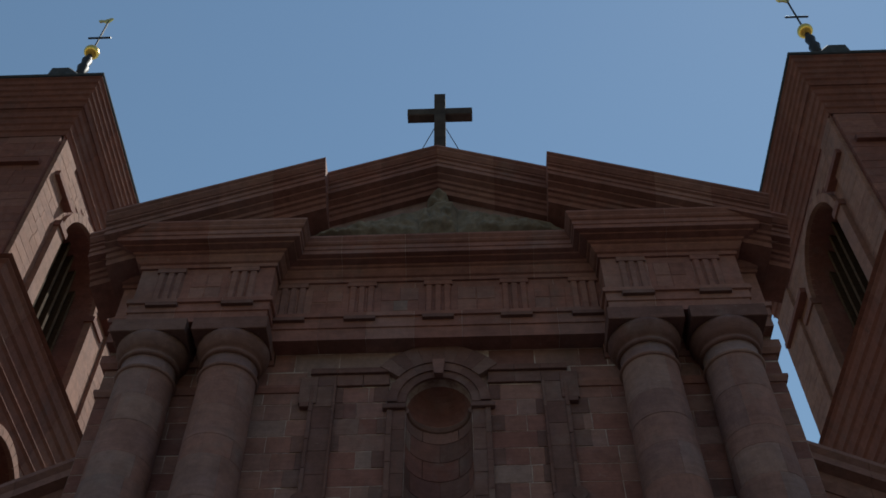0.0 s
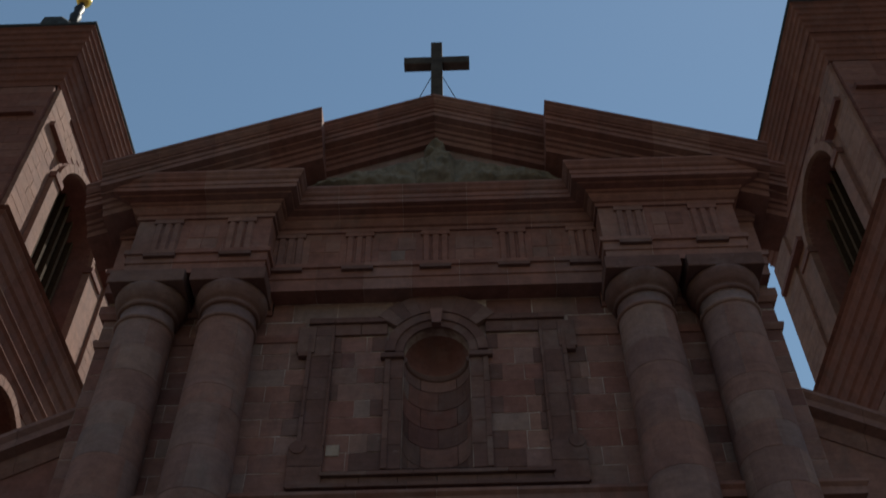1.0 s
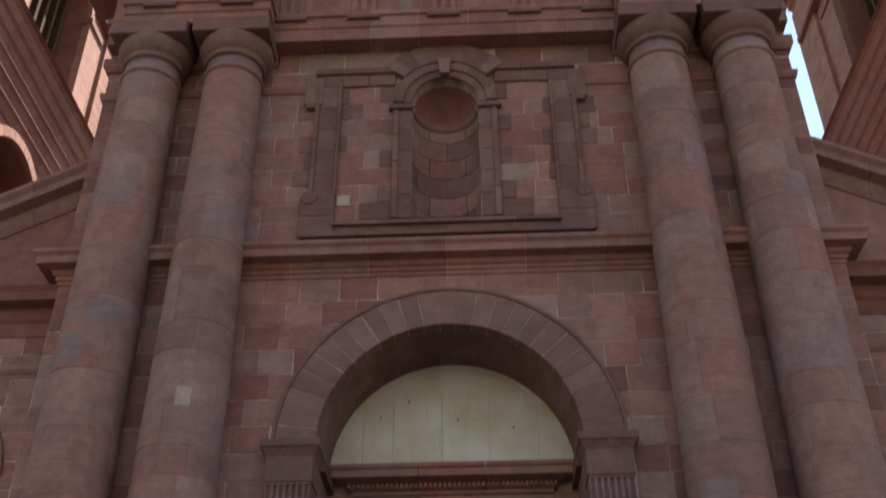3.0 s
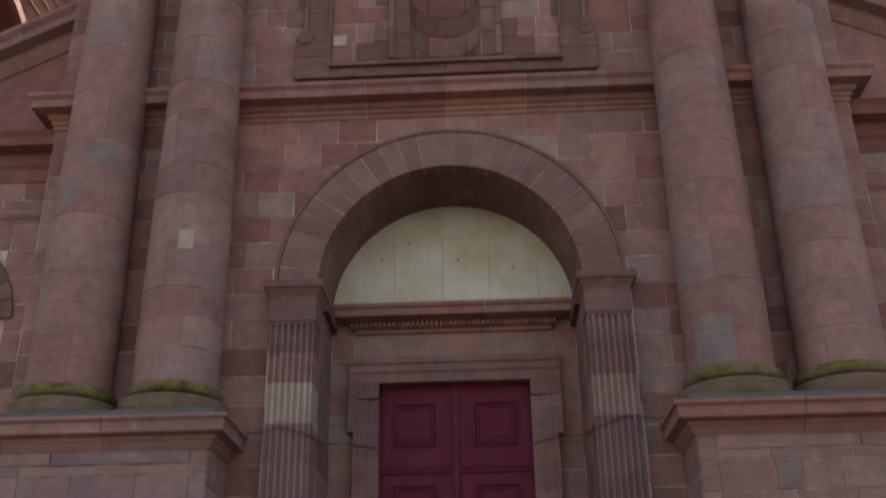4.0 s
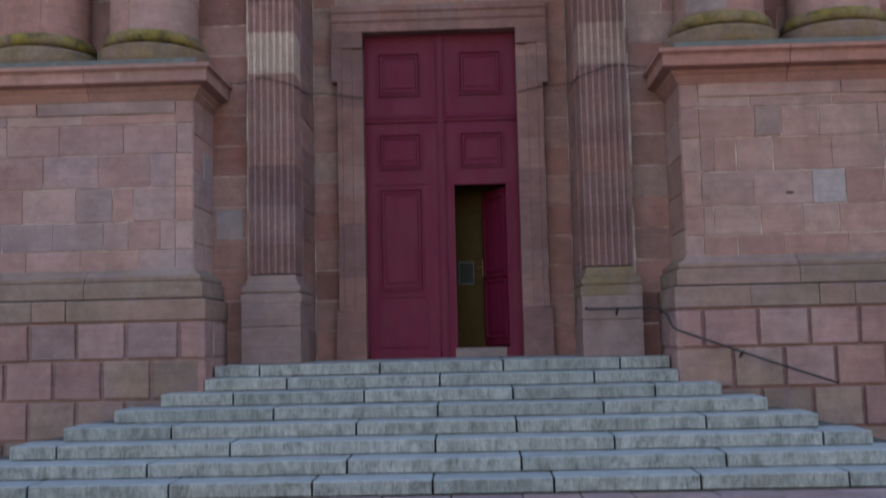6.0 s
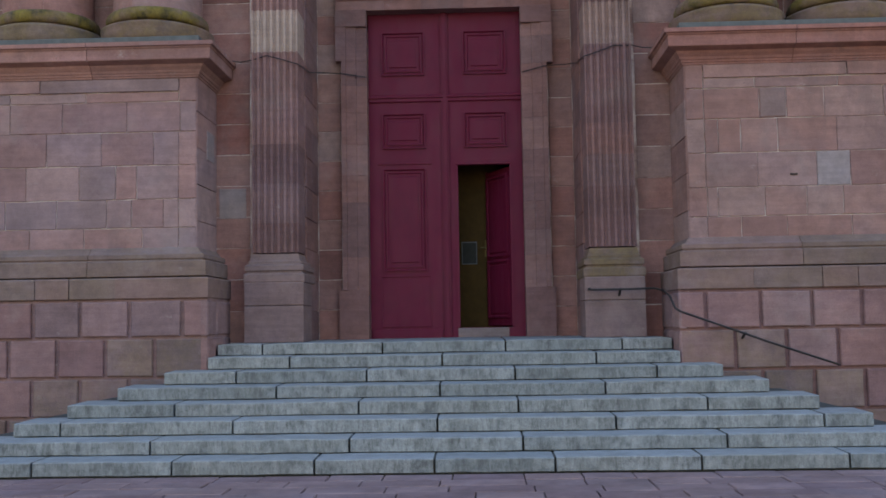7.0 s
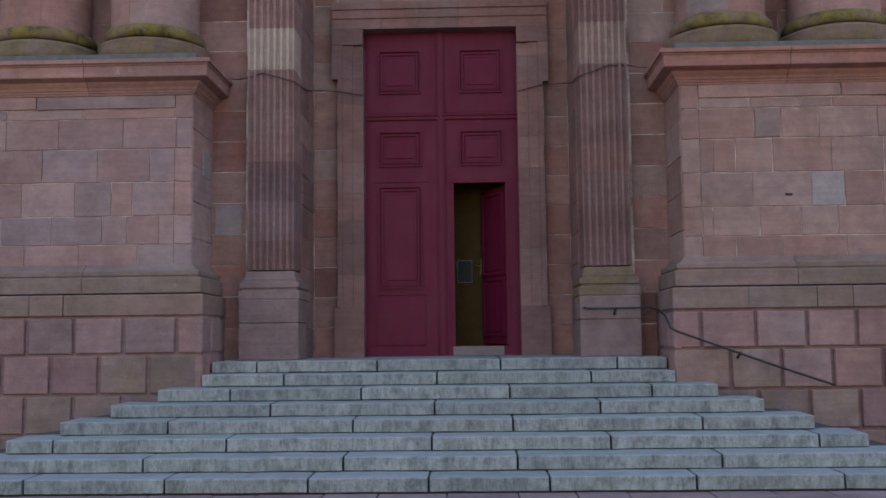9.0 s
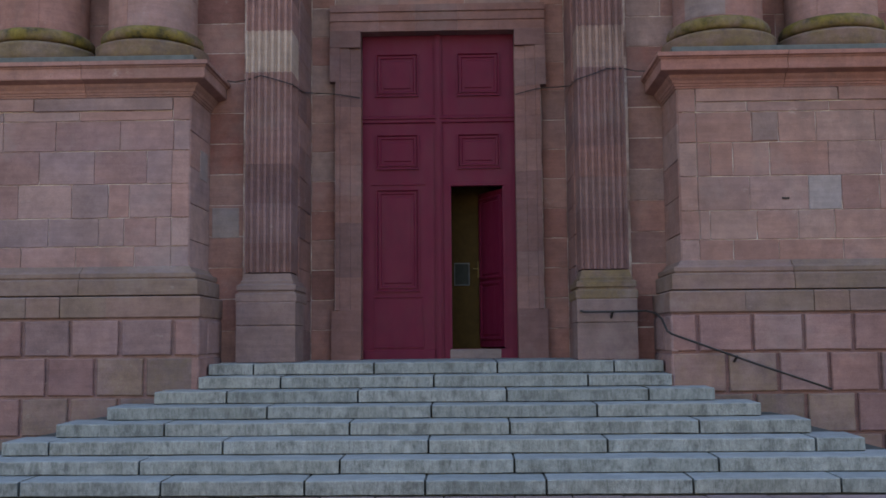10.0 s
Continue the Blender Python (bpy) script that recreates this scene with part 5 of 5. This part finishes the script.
def tower(s):
    TX = 12.85 + (0.16 if s > 0 else 0.0)
    tw = empty("church_tower", "red sandstone belfry tower with louvred arches and domed roof", "tower", "towers of the church front", at=(s * (TX + TW / 2), TY0 + TW / 2, 0))
    X = lambda u: s * (TX + u)
    IN = (-s, 0, 0)
    bm = bmesh.new()
    a, c = sorted((X(1.05), X(TW)))
    box(bm, a, c, TY0 + 1.05, TY1 - 0.02, -0.2, 33.0)
    part("core", bm, M_MORTAR, tw)
    uc, r, sp, base = 4.05, 1.90, 28.05, 23.35
    arches = ((sp, r, base + 0.05), (18.85, 1.75, 14.5))
    x_start = s * (TX + TW / 2) - TW / 2
    for P, U, N in (((s * TX, TY0, 0), YU, IN), ((x_start, TY0, 0), XU, FRONT)):
        p = lambda u, z, n: Vector(P) + Vector(U) * u + Vector((0, 0, z)) + Vector(N) * n
        off = 0.0 if U == YU else 0.02
        # inner faces take the paler lit copy, fronts a darker stone for shade
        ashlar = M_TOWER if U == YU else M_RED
        bm = bmesh.new()
        arch_plate(bm, P, U, N, off, TW - off, base, 30.9, uc, sp, r, base, 0.0, -1.0)
        part("belfry_wall", bm, M_RED, tw)
        bm = bmesh.new()
        arch_plate(bm, P, U, N, off, TW - off, -0.2, base, uc, 18.85, 1.75, 14.5, 0.0, -1.0)
        part("middle_wall", bm, M_RED, tw)

        def lim(zc, rr):
            def spans(za, zb):
                if za > zc + rr + 0.25:
                    return [(1.2, TW - 1.8)]
                dx = rr + 0.30 if za < zc else math.sqrt(max(0.01, (rr + 0.32) ** 2 - (za - zc) ** 2))
                return [(1.2, uc - dx), (uc + dx, TW - 1.8)]
            return spans
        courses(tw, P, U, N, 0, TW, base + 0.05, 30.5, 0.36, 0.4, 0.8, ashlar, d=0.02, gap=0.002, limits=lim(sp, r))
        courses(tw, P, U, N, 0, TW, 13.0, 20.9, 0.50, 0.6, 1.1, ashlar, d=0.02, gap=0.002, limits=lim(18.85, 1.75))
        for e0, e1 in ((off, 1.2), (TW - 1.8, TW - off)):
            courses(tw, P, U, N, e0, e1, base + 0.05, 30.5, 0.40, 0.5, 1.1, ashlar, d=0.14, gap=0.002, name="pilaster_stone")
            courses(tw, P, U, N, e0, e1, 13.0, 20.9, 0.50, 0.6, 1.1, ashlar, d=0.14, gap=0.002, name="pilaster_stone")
        for zc, rr, zl in arches:
            nn = 17
            for k in range(nn):
                bm = bmesh.new()
                A = [math.pi * (k + i / 3) / nn + (0.004 if i == 0 else -0.004 if i == 3 else 0) for i in range(4)]
                loop = [(uc + rr * math.cos(t), zc + rr * math.sin(t)) for t in A] + [(uc + (rr + 0.30) * math.cos(t), zc + (rr + 0.30) * math.sin(t)) for t in A[::-1]]
                add_quads(bm, [[p(u, z, n) for u, z in loop] for n in (-0.1, 0.16)])
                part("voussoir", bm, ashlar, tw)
            for sd in (-1, 1):
                u0, u1 = sorted((uc + sd * (rr - 0.01), uc + sd * (rr + (0.55 if sd < 0 else 1.0))))
                bm = bmesh.new()
                stone(bm, P, U, N, u0, u1, zl, zc - 0.26, 0.20)
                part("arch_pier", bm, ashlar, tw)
                bm = bmesh.new()
                stone(bm, P, U, N, u0 - 0.05, u1 + 0.05, zc - 0.26, zc, 0.27)
                part("arch_impost", bm, M_RED, tw)
        for e0, e1 in ((0.25, uc - r - 0.32), (uc + r + 0.32, TW - 0.25)):
            bm = bmesh.new()
            stone(bm, P, U, N, e0, e1, 28.80, 29.02, 0.30, 0.008)
            part("impost_band", bm, M_RED, tw)
        # louvres: deep upright boards before a back coloured black for belfry shade
        for k in range(7):
            bm = bmesh.new()
            e = (k - 3) / 3.6
            u = uc + e * r
            zt = sp + math.sqrt(r * r - (e * r) ** 2)
            add_quads(bm, [[p(u - 0.05, z, -0.68), p(u + 0.06, z, -0.66), p(u + 0.13, z, -0.92), p(u + 0.02, z, -0.94)] for z in (base, zt)])
            part("louvre_board", bm, M_LOUVRE, tw)
        bm = bmesh.new()
        q = [p(uc + e * r, z, -0.96) for e, z in ((-1, base), (1, base), (1, sp + r), (-1, sp + r))]
        add_quads(bm, [q, [v - Vector(N) * 0.04 for v in q]])
        part("louvre_shade_back", bm, M_BLACK, tw)
        bm = bmesh.new()
        q = [p(uc + e * 1.75, z, -0.9) for e, z in ((-1, 14.5), (1, 14.5), (1, 20.7), (-1, 20.7))]
        add_quads(bm, [q, [v - Vector(N) * 0.04 for v in q]])
        part("blind_panel", bm, M_RED, tw)
    loop = [(X(0), TY0), (X(TW), TY0), (X(TW), TY1), (X(0), TY1)]
    if s < 0:
        loop = loop[::-1]
    # ridged cornices, each member leaning out over the one below
    def ridges(o0, z0, o1, z1, n):
        rows_ = []
        for k in range(n):
            o, z, h = o0 + (o1 - o0) * k / n, z0 + (z1 - z0) * k / n, (z1 - z0) / n
            rows_ += [(o, z), (o + 0.19 * h, z + 0.60 * h), (o + 0.40 * h, z + 0.80 * h), (o + 0.40 * h, z + 0.86 * h), (o, z + 0.9 * h)]
        return rows_
    sweep_parts("middle_cornice", loop, [(-0.6, 20.9), *ridges(0.04, 20.9, 0.74, 23.3, 6), (0.88, 23.34), (-0.6, 23.4)], 1.4, M_RED, tw, closed=True)
    sweep_parts("top_cornice", loop, [(-0.6, 30.7), *ridges(0.04, 30.7, 0.36, 31.9, 4), *ridges(0.44, 31.9, 0.66, 33.5, 5), (-0.6, 33.6)], 1.5, M_RED, tw, closed=True)
    sweep_parts("gutter", loop, [(-0.3, 33.55), (0.75, 33.51), (0.78, 33.56), (0.78, 33.62), (-0.3, 33.68)], 3.1, M_SLATE, tw, closed=True)
    cx, cy = s * (TX + 4.4), 22.8
    octagon = lambda rr, z: [(cx + rr * math.cos(math.tau * (i + 0.5) / 8), cy + rr * math.sin(math.tau * (i + 0.5) / 8), z) for i in range(8)]
    bm = bmesh.new()
    add_quads(bm, [octagon(rr, z) for rr, z in ((4.6, 33.4), (4.5, 33.9), (3.9, 34.6), (3.1, 36.2), (2.1, 38.2), (1.3, 39.8), (0.85, 41.2))])
    part("dome", bm, M_SLATE, tw, "dark slate bell-shaped roof")
    bm = bmesh.new()
    add_quads(bm, [octagon(rr, z) for rr, z in ((0.75, 41.0), (0.95, 41.5), (0.95, 42.0), (0.62, 42.5), (0.3, 42.7))])
    part("roof_cap", bm, M_SLATE, tw)
    cx -= s * 0.38
    fin = bmesh.new()
    lathe(fin, cx, cy, [(0.24, 42.1), (0.20, 43.2), (0.27, 43.5), (0.17, 43.8), (0.24, 44.2), (0.12, 44.6), (0.12, 44.8)], 16)
    f = part("finial_stem", fin, M_IRON, tw, smooth=True)
    bm = bmesh.new()
    bmesh.ops.create_uvsphere(bm, u_segments=24, v_segments=14, radius=0.36, matrix=Matrix.Translation((cx, cy, 45.05)))
    part("orb", bm, M_GOLD, f, "gilded orb", smooth=True)
    bm = bmesh.new()
    tube(bm, [(cx, cy, 45.3), (cx, cy, 48.3)], 0.045)
    tube(bm, [(cx - 0.55, cy, 46.5), (cx + 0.55, cy, 46.5)], 0.055)
    part("finial_cross", bm, M_IRON, f)
    bm = bmesh.new()
    sil = [(-0.05, 48.1), (0.05, 48.05), (0.22, 48.2), (0.42, 48.15), (0.52, 48.35), (0.38, 48.4), (0.25, 48.36), (0.1, 48.45), (-0.1, 48.6), (-0.2, 48.5), (-0.12, 48.3)]
    add_quads(bm, [[(cx - u, cy + y, z) for u, z in sil] for y in (-0.03, 0.03)])
    part("weather_vane", bm, M_GOLD, f, "gilded weather vane")
    return tw


tower(-1), tower(1)

# ---- iron handrail ----
rail = empty("handrail", "thin dark iron handrail along the steps", "handrail", at=(3.0, 13.6, FLOOR))
bm = bmesh.new()
tube(bm, [(2.02, 14.10, 2.0), (2.06, 14.08, 1.985), (2.5, 14.06, 1.985), (2.90, 14.0, 1.99), (2.97, 13.7, 1.95), (2.98, 13.30, 1.86), (3.02, 13.16, 1.70), (3.08, 13.15, 1.66), (4.2, 13.15, 1.25), (5.08, 13.15, 0.945)], 0.015)
part("rail", bm, M_IRON, rail, smooth=True)
for p0, p1 in (((2.45, 14.06, 1.99), (2.45, 14.22, 1.90)), ((3.9, 13.15, 1.37), (3.9, 13.32, 1.30)), ((2.03, 14.1, 2.0), (2.03, 14.22, 2.0))):
    bm = bmesh.new()
    tube(bm, [p0, p1], 0.018)
    part("bracket", bm, M_IRON, rail)

# ---- cable slung across the portal ----
cable = empty("cable", "thin dark cable slung across the portal", "cable", at=(0, 14.4, 5.4))
for pts in ([(-3.06, 14.3, 5.40), (-2.92, 14.42, 5.40), (-2.7, 14.36, 5.42), (-2.51, 14.31, 5.46), (-2.3, 14.31, 5.40), (-2.05, 14.31, 5.32), (-2.03, 15.2, 5.42), (-1.95, 15.85, 5.58), (-1.6, 15.84, 5.55), (-1.24, 15.9, 5.50)],
            [(1.24, 15.9, 5.52), (1.6, 15.84, 5.60), (1.95, 15.86, 5.62), (2.03, 15.0, 5.42), (2.05, 14.31, 5.33), (2.3, 14.31, 5.41), (2.48, 14.31, 5.48), (2.75, 14.36, 5.49), (2.90, 14.42, 5.47), (3.05, 14.30, 5.43)]):
    bm = bmesh.new()
    tube(bm, pts, 0.008, 6)
    part("strand", bm, M_IRON, cable)

# ---- ashlar of the central wall ----
def wall_limits(za, zb):
    if za < 10.8:
        if za < ARCH_Z:
            x = 2.80
        elif za - ARCH_Z < ARCH_R2:
            x = math.sqrt(max(0.0, (ARCH_R + 0.30) ** 2 - (za - ARCH_Z) ** 2))
        else:
            x = 0.0
        if x < 0.05:
            return [(-X_EDGE, X_EDGE)]
        return [(-X_EDGE, -x), (x, X_EDGE)]
    if za < NZ0 - 0.05:
        return [(-X_EDGE, X_EDGE)]
    if za < NZ1:
        inner = [(-2.07, -0.97), (0.97, 2.07)] if 11.9 < za and zb < 15.3 else []
        return [(-X_EDGE, -2.45)] + inner + [(2.45, X_EDGE)]
    return [(-X_EDGE, -1.0), (1.0, X_EDGE)]


courses(facade, (0, Y_WALL, 0), XU, FRONT, -X_EDGE, X_EDGE, 5.42, 10.80, 0.448, 0.5, 0.95, M_WALL, limits=wall_limits)
courses(facade, (0, Y_WALL, 0), XU, FRONT, -X_EDGE, X_EDGE, 11.40, 11.58, 0.18, 0.8, 1.3, M_WALL, limits=wall_limits)
courses(facade, (0, Y_WALL, 0), XU, FRONT, -X_EDGE, X_EDGE, 12.0, 15.16, 0.395, 0.45, 0.9, M_WALL, limits=wall_limits)
courses(facade, (0, Y_WALL, 0), XU, FRONT, -X_EDGE, X_EDGE, 15.62, 16.10, 0.40, 0.5, 1.0, M_WALL, limits=wall_limits)
courses(facade, (0, Y_WALL, 0), XU, FRONT, -X_EDGE, X_EDGE, 15.2, 15.6, 0.40, 0.5, 1.0, M_WALL, limits=lambda a, c: [(-X_EDGE, -2.6), (2.6, X_EDGE)])
courses(facade, (0, Y_WALL, 0), XU, FRONT, -X_EDGE, X_EDGE, 11.58, 12.0, 0.42, 0.5, 1.0, M_WALL, limits=lambda a, c: [(-X_EDGE, -2.6), (2.6, X_EDGE)])
for s in (-1, 1):
    a, c = sorted((s * 2.80, s * X_DIE))
    courses(facade, (0, Y_WALL, 0), XU, FRONT, a, c, FLOOR, 5.42, 0.45, 0.4, 0.6, M_WALL)

bm = bmesh.new()
stone(bm, (0, Y_WALL, 0), XU, FRONT, -3.26, -2.86, 3.12, 3.56, 0.016, 0.005)
part("repair_stone", bm, M_GREYPATCH, facade, "grey replacement stone")

bm = bmesh.new()
stone(bm, (0, Y_WALL, 0), XU, FRONT, -2.06, -1.72, 9.42, 9.80, 0.012, 0.005)
part("repair_stone", bm, M_PALE2, facade, "pale replacement stone by the arch")

# ---- paving ----
paving = empty("paving", "pinkish stone paving slabs of the square", "paving", kind="structure")
y = 13.24 - 6 * TREAD - 0.012
while y > 5.5:
    d = rng.uniform(0.34, 0.40)
    x = -7.0 + rng.uniform(0, 0.5)
    while x < 7.2:
        w_ = rng.uniform(0.45, 0.85)
        if y > 8.2 and abs(x) < 6.8:
            bm = bmesh.new()
            box(bm, x + rng.uniform(0.004, 0.009), x + w_ - rng.uniform(0.004, 0.009), y - d + rng.uniform(0.004, 0.010), y - rng.uniform(0.004, 0.010), -0.08, rng.uniform(-0.005, 0.004), 0.007)
            part("paving_slab", bm, M_PAVE, paving)
        x += w_
    y -= d
# unseen part of the square, kept dark against bounce onto the front
bm = bmesh.new()
yy = -20.0
while yy < 16:
    if yy < 8.1:
        xx = -16.0 + rng.uniform(0, 0.6)
        while xx < 16:
            w_ = rng.uniform(0.5, 0.9)
            box(bm, xx + 0.004, xx + w_ - 0.004, yy + 0.004, yy + 0.376, -0.08, 0.0)
            xx += w_
    yy += 0.38
tagged(part("paving_field", bm, M_DARK_FIELD, None), "unseen ground of the square, kept dark to cut bounced light", "paving", kind="stuff")
